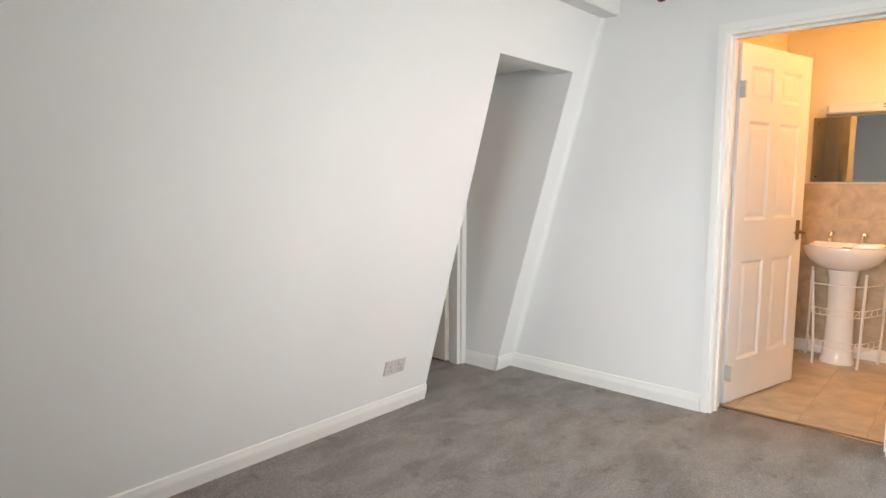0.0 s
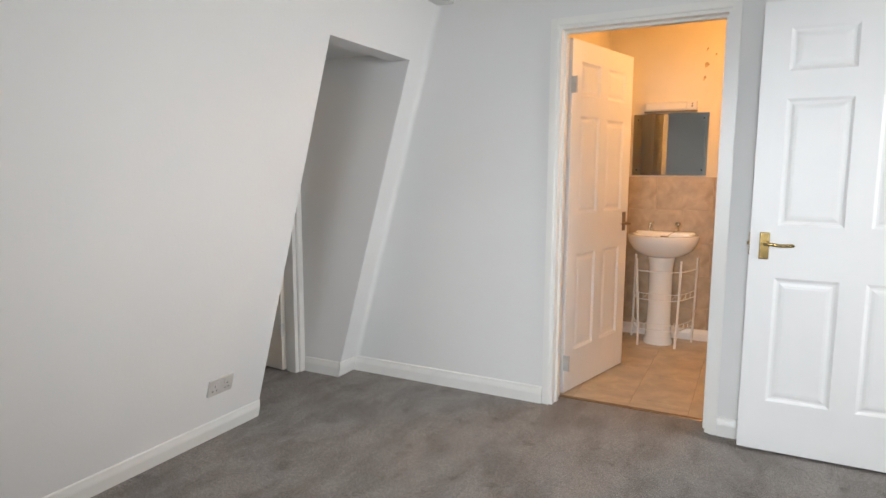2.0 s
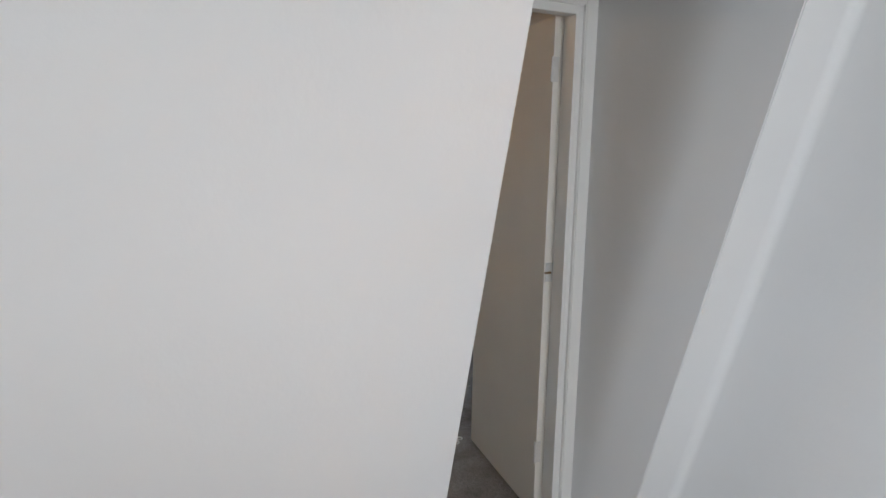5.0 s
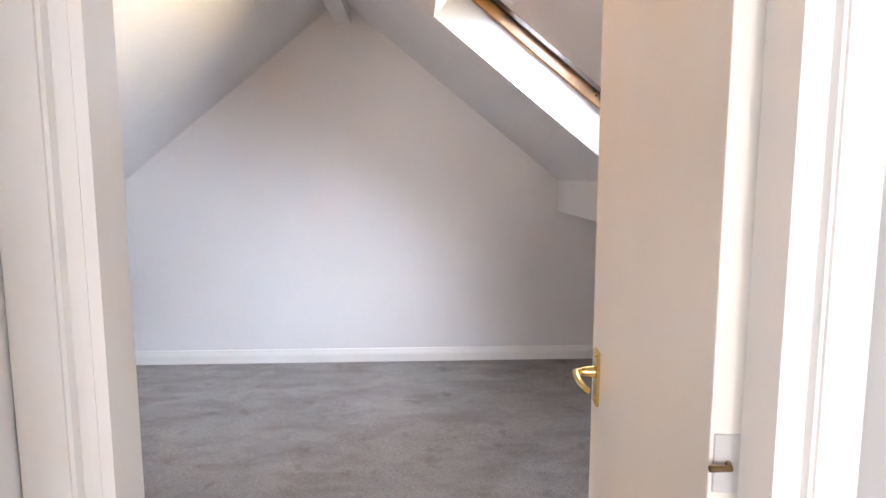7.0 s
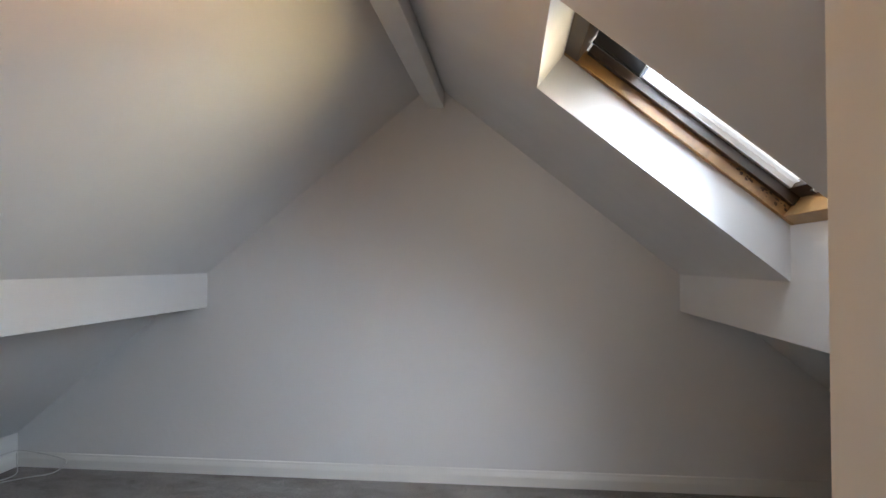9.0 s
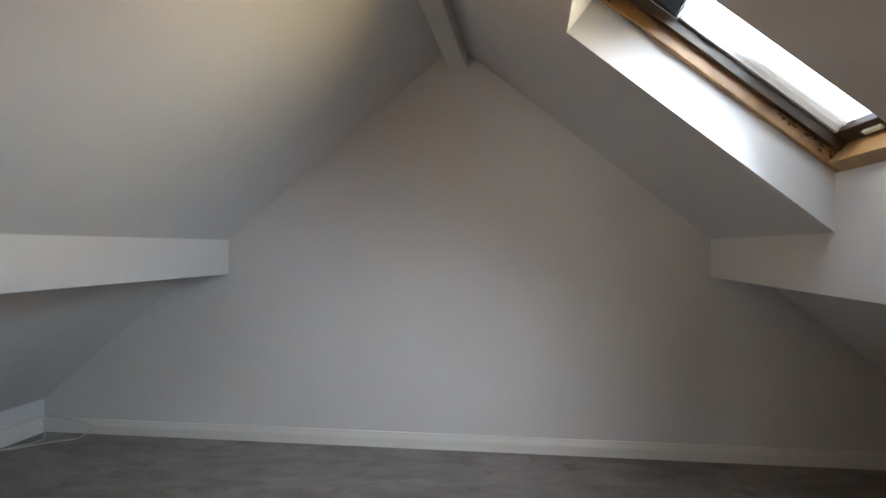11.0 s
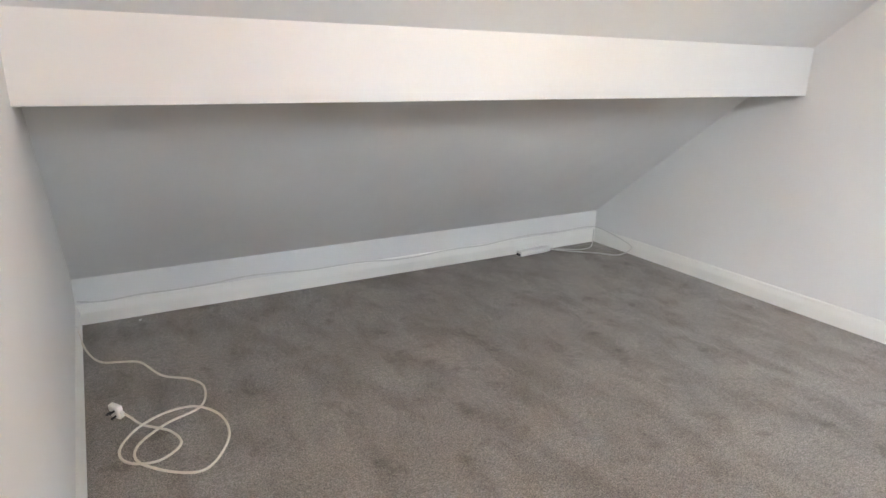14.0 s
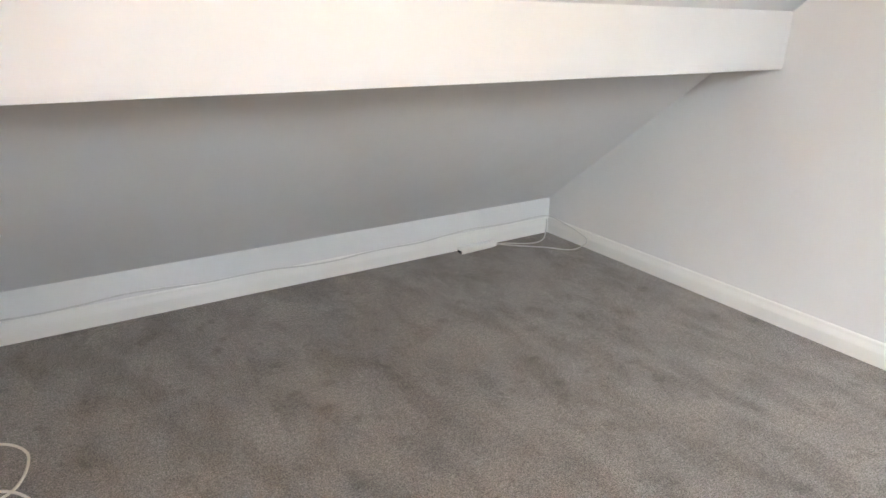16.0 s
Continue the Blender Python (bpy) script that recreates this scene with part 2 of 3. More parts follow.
def smooth_path(pts, steps=6):
    """A curve through the given points."""
    pts = [Vector(p) for p in pts]
    out = []
    for i in range(len(pts) - 1):
        p0, p1, p2, p3 = pts[max(i - 1, 0)], pts[i], pts[i + 1], pts[min(i + 2, len(pts) - 1)]
        for s in range(steps):
            t = s / steps
            out.append(0.5 * (2 * p1 + (p2 - p0) * t + (2 * p0 - 5 * p1 + 4 * p2 - p3) * t * t + (3 * p1 - p0 - 3 * p2 + p3) * t ** 3))
    return out + [pts[-1]]


def lathe(profile, seg=24, flat=None, sx=1.0, sy=1.0):
    """Rings of (radius, height); flat cuts the back off at that y."""
    bm = bmesh.new()
    rings = []
    for r, z in profile:
        ring = []
        for k in range(seg):
            a = 2 * math.pi * k / seg
            y = r * sy * math.sin(a)
            ring.append((r * sx * math.cos(a), min(y, flat) if flat is not None else y, z))
        rings.append(ring)
    return quads(bm, rings)


def shade_smooth(ob, angle=40):
    for p in ob.data.polygons:
        p.use_smooth = True
    ob.data.set_sharp_from_angle(angle=radians(angle))
    return ob


SKIRT = [(0.0, 0.0), (0.016, 0.0), (0.016, 0.054), (0.0145, 0.062), (0.0095, 0.080), (0.008, 0.089), (0.005, 0.094), (0.0, 0.095)]


def skirting(name, a, b, label, height=0.095):
    """A moulded skirting board along the floor from a to b, standing proud to the left of the way from a to b."""
    a, b = Vector((*a, 0)), Vector((*b, 0))
    d = (b - a).normalized()
    out = Vector((-d.y, d.x, 0))
    k = height / 0.095
    bm = quads(bmesh.new(), [[p + out * u + Vector((0, 0, v * k)) for u, v in SKIRT] for p in (a, b)])
    return structure(name, bm, TRIM, label, "skirting board")


def six_panel_door(name, w, h, m, label, mat, t=0.04, relief=1.0):
    """A moulded six-panel door; its hinge edge at x = 0, its front on the side of -y."""
    root = thing(name, label, "door", m)
    s, mid = 0.105, 0.095
    px = [(s, (w - mid) / 2), ((w + mid) / 2, w - s)]
    pz = [(0.235 * h / 1.98, 0.80 * h / 1.98), (1.03 * h / 1.98, 1.575 * h / 1.98), (1.69 * h / 1.98, 1.87 * h / 1.98)]
    bm = bmesh.new()
    cols = [(0, px[0][0]), (px[0][1], px[1][0]), (px[1][1], w)]
    for x0, x1 in cols:
        box(bm, x0, x1, 0, t, 0, h)
    zs = [(0, pz[0][0]), (pz[0][1], pz[1][0]), (pz[1][1], pz[2][0]), (pz[2][1], h)]
    for x0, x1 in px:
        for z0, z1 in zs:
            box(bm, x0 - 0.0005, x1 + 0.0005, 0, t, z0, z1)
    part("frame", bm, mat, root)
    for x0, x1 in px:
        for z0, z1 in pz:
            bm = bmesh.new()
            steps = ((0.0, 0.0), (0.005, 0.0035), (0.013, 0.009), (0.022, 0.010), (0.034, 0.0055), (0.046, 0.0035))
            for side in (0, 1):
                rings = []
                for inset, depth in steps:
                    y = depth * relief if side == 0 else t - depth * relief
                    rings.append([(x0 + inset, y, z0 + inset), (x1 - inset, y, z0 + inset), (x1 - inset, y, z1 - inset), (x0 + inset, y, z1 - inset)])
                vs = [[bm.verts.new(p) for p in r] for r in rings]
                for a, b in zip(vs, vs[1:]):
                    for i in range(4):
                        bm.faces.new((a[i], a[(i + 1) % 4], b[(i + 1) % 4], b[i]))
                bm.faces.new(vs[-1])
            part("panel", bm, mat, root)
    return root


def lever_handle(parent, m, metal, label):
    """A backplate with screws, a rose and a lever that points along +x; it stands out to -y."""
    plate = part("handle_plate", block(-0.02, 0.02, -0.007, 0.0, -0.06, 0.06, 0.003), metal, parent, label)
    plate.matrix_local = m
    for z in (-0.048, 0.048):
        bm = bmesh.new()
        bmesh.ops.create_cone(bm, cap_ends=True, segments=10, radius1=0.0045, radius2=0.0035, depth=0.003, matrix=pose(0, -0.0082, z, 90))
        part("screw", bm, metal, plate)
    bm = bmesh.new()
    bmesh.ops.create_cone(bm, cap_ends=True, segments=18, radius1=0.013, radius2=0.010, depth=0.03, matrix=pose(0, -0.020, 0.012, 90))
    tube(bm, smooth_path([(0, -0.030, 0.012), (0.004, -0.046, 0.012), (0.020, -0.050, 0.013), (0.06, -0.049, 0.008), (0.105, -0.046, 0.010), (0.112, -0.045, 0.012)]), 0.0075, 10)
    shade_smooth(part("lever", bm, metal, plate))
    return plate


def hinge(parent, x, y, z, metal=STEEL, h=0.09):
    bm = block(x - 0.002, x + 0.002, y - 0.03, y, z - h / 2, z + h / 2)
    bmesh.ops.create_cone(bm, cap_ends=True, segments=10, radius1=0.006, radius2=0.006, depth=h, matrix=pose(x, y - 0.032, z))
    return part("hinge", bm, metal, parent)


# ---- bedroom: floor, walls, ceiling ----
XE, YS, HC = 3.10, -4.75, 2.42          # right wall, wall behind, ceiling height
SL, SX = 0.282, -0.012                  # lean of the sloping wall and where its face meets the floor
OY0, OY1, OZ = -0.873, -0.165, 1.89     # opening cut through the sloping wall
DX = -0.28                              # face of the wall at the back of the recess
ATTIC_N, GABLE, KNEE_L, KNEE_R = -0.365, -3.908, -3.84, 1.66


def lean(z):
    return SX + SL * z


structure("floor", block(-4.3, XE + 1.6, YS - 0.3, 0.155, -0.2, 0.0), CARPET, "grey cut-pile carpet over the bedroom and passage floor", "carpet")
bm = block(-4.3, 0.6, 0.155, 2.2, -0.2, 0.0)
structure("floor_attic", bm, CARPET, "grey cut-pile carpet under the far eaves of the attic", "carpet")

bm = bmesh.new()
for y0, y1, z0 in ((YS - 0.2, OY0, -0.05), (OY0, OY1, OZ), (OY1, 0.0, -0.05)):
    prism(bm, [(lean(z0) - 0.12, z0), (lean(z0), z0), (lean(2.5), 2.5), (lean(2.5) - 0.12, 2.5)], "y", y0, y1)
structure("wall_west", bm, WALL, "white painted sloping attic wall with an opening cut through it", "wall")

# far wall with the bathroom doorway
BX0, BX1, BZ = 1.306, 2.130, 2.03
bm = bmesh.new()
box(bm, -0.25, BX0, 0.0, 0.15, -0.05, 2.6)
box(bm, BX1, XE + 0.15, 0.0, 0.15, -0.05, 2.6)
box(bm, BX0, BX1, 0.0, 0.15, BZ, 2.6)
structure("wall_north", bm, WALL, "white painted bedroom wall with a doorway to the bathroom", "wall")

# right wall with the doorway that the open door belongs to, and an unseen added window
EY0, EY1 = -0.93, -0.13
EW0, EW1 = -2.45, -1.25
HW0, HW1 = -1.17, -0.07
WX0, WX1, WZ0, WZ1 = 1.40, 3.00, 0.92, 2.12
bm = bmesh.new()
box(bm, XE, XE + 0.12, YS - 0.2, EW0, -0.05, 2.6)
box(bm, XE, XE + 0.12, EW1, EY0, -0.05, 2.6)
box(bm, XE, XE + 0.12, EW0, EW1, -0.05, WZ0)
box(bm, XE, XE + 0.12, EW0, EW1, WZ1, 2.6)
box(bm, XE, XE + 0.12, EY1, 0.0, -0.05, 2.6)
box(bm, XE, XE + 0.12, EY0, EY1, 2.02, 2.6)
structure("wall_east", bm, WALL, "white painted bedroom wall with the entrance doorway and an unseen added window", "wall")

# wall behind with the window
bm = bmesh.new()
box(bm, 0.0, WX0, YS - 0.2, YS, -0.05, 2.6)
box(bm, WX1, XE + 0.12, YS - 0.2, YS, -0.05, 2.6)
box(bm, WX0, WX1, YS - 0.2, YS, -0.05, WZ0)
box(bm, WX0, WX1, YS - 0.2, YS, WZ1, 2.6)
structure("wall_south", bm, WALL, "white painted bedroom wall with a window", "wall")

structure("ceiling", block(0.45, XE + 0.15, YS - 0.2, 0.15, HC, HC + 0.15), CEIL, "white painted bedroom ceiling", "ceiling")
bm = bmesh.new()
prism(bm, [(lean(2.205), 2.205), (0.715, 2.205), (0.715, HC + 0.02), (lean(2.205), HC + 0.02)], "y", YS, 0.0)
bmesh.ops.bevel(bm, geom=[e for e in bm.edges if abs(e.verts[0].co.z - 2.205) < 1e-4 and abs(e.verts[1].co.z - 2.205) < 1e-4 and min(v.co.x for v in e.verts) > 0.7], offset=0.006, segments=2, affect="EDGES")
structure("trim_purlin", bm, WALL, "white boxed-in purlin along the top of the sloping wall", "beam")

# recess behind the opening: two cheeks, a lid and the wall with the attic doorway
AY0, AY1, AZ = -0.925, -0.212, 1.900
RZ = 1.935
bm = bmesh.new()
prism(bm, [(DX, -0.05), (lean(-0.05) - 0.003, -0.05), (lean(OZ) - 0.003, OZ), (lean(OZ) - 0.06, OZ), (lean(OZ) - 0.06, RZ + 0.1), (DX, RZ + 0.1)], "y", OY1 - 0.003, -0.002)
structure("wall_recess_north", bm, WALL, "white painted cheek wall of the passage recess", "wall")
bm = bmesh.new()
prism(bm, [(DX, -0.05), (lean(-0.05) - 0.10, -0.05), (lean(RZ) - 0.10, RZ + 0.1), (DX, RZ + 0.1)], "y", -1.05, AY0 - 0.045)
structure("wall_recess_south", bm, WALL, "white painted near cheek wall of the passage recess", "wall")
bm = bmesh.new()
prism(bm, [(DX, RZ), (lean(RZ) - 0.03, RZ), (lean(RZ) - 0.03, RZ + 0.09), (DX, RZ + 0.09)], "y", -1.05, OY1)
structure("ceiling_recess", bm, CEIL, "white painted ceiling of the passage recess", "ceiling")
bm = bmesh.new()
box(bm, ATTIC_N, DX, AY1, -0.002, -0.05, 2.55)
box(bm, ATTIC_N, DX, AY0, AY1, AZ, 2.55)
box(bm, ATTIC_N, DX, -1.40, AY0, -0.05, 2.55)
box(bm, ATTIC_N, DX, 0.15, 1.9, -0.05, 2.0)
box(bm, ATTIC_N, DX + 0.02, -0.002, 0.15, -0.05, 2.55)
structure("wall_passage", bm, WALL, "white painted wall between passage and attic with a doorway", "wall")

# soft plaster fillet where the sloping wall meets the far wall
R = 0.03
bm = quads(bmesh.new(), [[(lean(z) - 0.002, 0.002, z)] + [(lean(z) + R - R * math.cos(a * math.pi / 16), -R + R * math.sin(a * math.pi / 16), z) for a in range(9)] for z in (0.0, 2.205)])
shade_smooth(structure("trim_corner", bm, WALL, "softly rounded plaster corner beside the opening", "wall corner"), 60)

# skirting boards
def leaning_skirting(name, y0, y1, label):
    bm = quads(bmesh.new(), [[(lean(v) + u, y, v) for u, v in SKIRT] for y in (y0, y1)])
    return structure(name, bm, TRIM, label, "skirting board")


leaning_skirting("baseboard_west", YS, OY0 - 0.001, "white moulded skirting board under the sloping wall")
leaning_skirting("baseboard_west_end", OY1 - 0.016, 0.0, "short white skirting board beside the opening")
skirting("baseboard_north", (BX0 - 0.034, 0.0), (0.008, 0.0), "white moulded skirting board along the far wall")
skirting("baseboard_north_end", (XE, 0.0), (BX1 + 0.034, 0.0), "white moulded skirting board beside the bathroom door")
skirting("baseboard_recess", (lean(0.0) + 0.014, OY1), (DX + 0.02, OY1), "white moulded skirting board in the passage recess")


def door_lining(name, axis, a0, a1, w0, w1, top, arch, label, faces=(True, True), mat=TRIM, rebated=False):
    """Lining, stop and architraves of a doorway: a0..a1 along the wall, w0..w1 through it."""
    def put(bm, p0, p1, q0, q1, z0, z1):
        if axis == "x":
            box(bm, p0, p1, q0, q1, z0, z1)
        else:
            box(bm, q0, q1, p0, p1, z0, z1)
    root = tagged(new(name), label, "door frame", "", "structure")
    bm = bmesh.new()
    t = 0.022
    put(bm, a0 - 0.001, a0 + t, w0, w1, 0, top)
    put(bm, a1 - t, a1 + 0.001, w0, w1, 0, top)
    put(bm, a0 + t, a1 - t, w0, w1, top - t, top + 0.001)
    part("lining", bm, mat, root)
    bm = bmesh.new()
    s0, s1 = w0 + 0.45 * (w1 - w0) - 0.015, w0 + 0.45 * (w1 - w0) + 0.015
    if rebated:
        s0, s1 = w0 + 0.036, w1 - 0.001
    put(bm, a0 + t, a0 + t + 0.012, s0, s1, 0, top - t)
    put(bm, a1 - t - 0.012, a1 - t, s0, s1, 0, top - t)
    put(bm, a0 + t + 0.012, a1 - t - 0.012, s0, s1, top - t - 0.012, top - t)
    part("door_stop", bm, mat, root)
    for on, w, s in ((faces[0], w0, -1), (faces[1], w1, 1)):
        if not on:
            continue
        e = arch
        for u0, u1, z0, z1 in ((a0 - e + 0.006, a0 + 0.006, 0, top + e - 0.006), (a1 - 0.006, a1 + e - 0.006, 0, top + e - 0.006), (a0 + 0.006, a1 - 0.006, top - 0.006, top + e - 0.006)):
            bm = bmesh.new()
            lo, hi = sorted((w - s * 0.004, w + s * 0.016))
            put(bm, u0, u1, lo, hi, z0, z1)
            bmesh.ops.bevel(bm, geom=bm.edges[:], offset=0.004, segments=2, affect="EDGES")
            part("architrave", bm, mat, root)
    return root


door_lining("door_1", "x", BX0, BX1, 0.0, 0.15, BZ, 0.038, "white gloss door frame between bedroom and bathroom")
door_lining("door_2", "y", AY0, AY1, ATTIC_N, DX, AZ, 0.050, "white gloss door frame of the attic doorway", faces=(False, True), rebated=True)
door_lining("door_3", "y", EY0, EY1, XE, XE + 0.12, 2.02, 0.05, "white gloss frame of the bedroom entrance", faces=(True, True))

# threshold strip of the bathroom doorway
tagged(part("threshold_strip", block(BX0 + 0.022, BX1 - 0.022, 0.135, 0.165, 0.0, 0.006, 0.002), DARKBRASS), "thin brown metal threshold strip between carpet and tiles", "threshold strip")

# entrance door, standing open against the far wall
d = six_panel_door("entrance_door", 0.80, 1.99, pose(3.055, -0.075, 0.014, 0, 0, 180), "white six-panel door standing open against the wall", DOOR, relief=0.55)
lever_handle(d, pose(0.80 - 0.058, 0.040, 0.945, 0, 0, 180), DIMBRASS, "brass lever handle with dark reflections put into its colour")
bm = block(0.799, 0.8035, 0.012, 0.028, 0.90, 1.0, 0.001)
latch = part("latch", bm, DARKBRASS, d, "dark latch plate")
bm = block(0.803, 0.812, 0.014, 0.026, 0.945, 0.962, 0.002)
part("latch_bolt", bm, DARKBRASS, latch)

# bathroom door, open into the bathroom
d = six_panel_door("bathroom_door", 0.762, 1.985, pose(BX0 + 0.036, 0.172, 0.012, 0, 0, 76), "white six-panel door standing open into the bathroom", DOOR)
lever_handle(d, pose(0.762 - 0.058, 0.0, 0.955, 0, 180, 0), DARKBRASS, "aged bronze lever handle")
for z in (0.18, 1.74):
    hinge(d, 0.0, 0.004, z)

# attic door, flush, open into the attic
AW = 0.662
d = thing("attic_door", "plain off-white flush door standing open into the attic", "door", pose(ATTIC_N - 0.007, AY1 - 0.054, 0.012, 0, 0, 175.0))
part("slab", block(0.0, AW, -0.04, 0.0, 0.0, AZ - 0.036, 0.0015), CREAM, d)
lever_handle(d, pose(AW - 0.062, 0.0, 0.862, 0, 0, 180), BRASS, "polished brass lever handle")
for z in (0.262, 1.685):
    bm = block(-0.003, 0.001, -0.019, -0.001, z - 0.042, z + 0.042)
    bmesh.ops.create_cone(bm, cap_ends=True, segments=10, radius1=0.006, radius2=0.006, depth=0.084, matrix=pose(-0.002, 0.005, z))
    part("hinge", bm, SATIN, d, "paint-flecked steel butt hinge")
bm = block(-0.004, 0.001, -0.034, -0.004, 0.93, 1.0, 0.001)
hook = part("catch_plate", bm, STEEL, d, "small steel catch")
bm = tube(bmesh.new(), [(-0.004, -0.02, 0.966), (-0.016, -0.018, 0.966), (-0.018, 0.006, 0.966)], 0.004)
part("catch_bolt", bm, DARKBRASS, hook)

# double socket on the sloping wall
tilt = Matrix.Translation((lean(0.279), -1.177, 0.279)) @ Matrix.Rotation(math.atan(SL), 4, "Y")
s = thing("wall_socket", "satin grey double power socket on the sloping wall", "socket", tilt)
part("plate", block(-0.001, 0.010, -0.073, 0.073, -0.043, 0.043, 0.003), SATIN, s)
for y in (-0.036, 0.036):
    part("switch", block(0.009, 0.014, y - 0.008 + math.copysign(0.012, -y), y + 0.008 + math.copysign(0.012, -y), 0.008, 0.030, 0.002), SATIN, s)
    for dy, dz, w, h in ((0, 0.012, 0.004, 0.009), (-0.011, -0.012, 0.008, 0.005), (0.011, -0.012, 0.008, 0.005)):
        part("pin_hole", block(0.0085, 0.0104, y + dy - w / 2, y + dy + w / 2, dz - h / 2 - 0.006, dz + h / 2 - 0.006), BLACK, s)

# small dark red sounder on the far wall near the ceiling
bm = lathe([(0.001, 0.0), (0.034, 0.0), (0.036, 0.006), (0.030, 0.020), (0.012, 0.026), (0.001, 0.027)], 20)
det = tagged(part("wall_sensor", bm, RED), "small round dark red sounder high on the far wall", "sounder")
det.matrix_world = pose(0.965, 0.0, 2.268, 90)

# bedroom window
def casement(name, x0, x1, z0, z1, y):
    root = tagged(new(name), "white framed window with clear panes", "window", "", "structure")
    f = 0.055
    bm = bmesh.new()
    for a, b, c, e in ((x0, x1, z0, z0 + f), (x0, x1, z1 - f, z1), (x0, x0 + f, z0 + f, z1 - f), (x1 - f, x1, z0 + f, z1 - f), ((x0 + x1) / 2 - f / 2, (x0 + x1) / 2 + f / 2, z0 + f, z1 - f)):
        box(bm, a, b, y, y + 0.06, c, e)
    part("window_frame", bm, TRIM, root)
    part("window_sill", block(x0 - 0.05, x1 + 0.05, y + 0.06, y + 0.24, z0 - 0.03, z0 - 0.002, 0.006), TRIM, root)
    for a, b in ((x0 + f, (x0 + x1) / 2 - f / 2), ((x0 + x1) / 2 + f / 2, x1 - f)):
        p = part("pane", block(a, b, y + 0.027, y + 0.033, z0 + f, z1 - f), GLASS, root)
        p.visible_shadow = False
    return root


casement("window_1", WX0, WX1, WZ0, WZ1, YS - 0.16)
# unseen side and hall windows, added to let daylight onto the sloping wall
casement("window_3", EW0, EW1, WZ0, WZ1, 0.0).matrix_world = pose(XE + 0.11, 0, 0, 0, 0, 90)
casement("window_4", HW0, HW1, WZ0, WZ1, 0.0).matrix_world = pose(XE + 1.39, 0, 0, 0, 0, 90)

# small hall outside the entrance so that the doorway is closed off
bm = bmesh.new()
box(bm, XE + 1.3, XE + 1.4, -1.3, HW0, -0.05, 2.6)
box(bm, XE + 1.3, XE + 1.4, HW1, 0.15, -0.05, 2.6)
box(bm, XE + 1.3, XE + 1.4, HW0, HW1, -0.05, WZ0)
box(bm, XE + 1.3, XE + 1.4, HW0, HW1, WZ1, 2.6)
box(bm, XE + 0.12, XE + 1.3, -1.3, -1.2, -0.05, 2.6)
box(bm, XE + 0.151, XE + 1.3, 0.05, 0.15, -0.05, 2.6)
structure("wall_hall", bm, WALL, "plain white hall walls", "wall")
structure("ceiling_hall", block(XE + 0.151, XE + 1.4, -1.3, 0.15, HC, HC + 0.1), CEIL, "plain white hall ceiling", "ceiling")

# ---- bathroom ----
BY, BXW, BXE = 1.80, 1.18, 2.75
bm = bmesh.new()
box(bm, BXW - 0.1, BXE + 0.1, BY, BY + 0.1, -0.05, 2.6)
box(bm, BXW - 0.1, BXW, 0.15, BY, -0.05, 2.6)
box(bm, BXE, BXE + 0.1, 0.15, BY, -0.05, 2.6)
structure("wall_bathroom", bm, BATHWALL, "warm-lit off-white bathroom walls with faint damp marks", "wall")
structure("ceiling_bathroom", block(BXW - 0.1, BXE + 0.1, 0.15, BY + 0.1, 2.42, 2.5), CEIL, "white bathroom ceiling", "ceiling")
bath_floor = structure("floor_bathroom", block(BXW - 0.1, BXE + 0.1, 0.155, BY + 0.05, -0.2, -0.0018), GROUT, "beige stone-effect tiled bathroom floor", "tiled floor")
skirting("baseboard_bathroom", (BXE, BY - 0.012), (BXW, BY - 0.012), "white skirting under the tiled bathroom wall", 0.085)
cladding = structure("trim_wall_tiles", block(BXW, BXE, BY - 0.0105, BY + 0.02, 0.085, 1.245), GROUT, "beige stone wall tiles up to the mirror", "wall tiles")

# wash basin on its pedestal
s = thing("wash_basin", "white ceramic pedestal wash basin with two taps", "wash basin", pose(1.665, BY - 0.215, 0))
prof = [(0.10, 0.655), (0.16, 0.675), (0.215, 0.715), (0.245, 0.765), (0.255, 0.805), (0.252, 0.820), (0.240, 0.823), (0.215, 0.818), (0.195, 0.800), (0.165, 0.755), (0.10, 0.715), (0.02, 0.705)]
b = shade_smooth(part("bowl", lathe(prof, 40, flat=0.20, sy=0.86), CERAMIC, s), 50)
bm = block(-0.215, 0.215, 0.10, 0.205, 0.775, 0.835, 0.018, 3)
shade_smooth(part("tap_ledge", bm, CERAMIC, s), 50)
prof = [(0.105, 0.0), (0.108, 0.02), (0.095, 0.05), (0.086, 0.20), (0.083, 0.40), (0.086, 0.58), (0.10, 0.668)]
shade_smooth(part("pedestal", lathe(prof, 28, sy=0.9), CERAMIC, s), 50)
part("overflow", block(-0.03, 0.03, 0.098, 0.1015, 0.79, 0.802, 0.001), DARKBRASS, s, "dark overflow slot")
for x in (-0.11, 0.085):
    bm = lathe([(0.001, 0.833), (0.024, 0.833), (0.022, 0.842), (0.013, 0.848), (0.013, 0.872), (0.021, 0.878), (0.024, 0.892), (0.020, 0.906), (0.001, 0.909)], 16)
    for v in bm.verts:
        v.co += Vector((x, 0.155, 0))
    tube(bm, smooth_path([(x, 0.155, 0.862), (x, 0.12, 0.866), (x, 0.085, 0.862), (x, 0.07, 0.848)]), 0.010, 10)
    shade_smooth(part("tap", bm, CHROME, s, "chrome pillar tap"))
bm = tube(bmesh.new(), smooth_path([(0.085, 0.12, 0.838), (0.05, 0.06, 0.826), (0.03, 0.02, 0.80), (0.02, 0.0, 0.76), (0.0, 0.0, 0.72)]), 0.002, 6)
part("plug_chain", bm, CHROME, s)

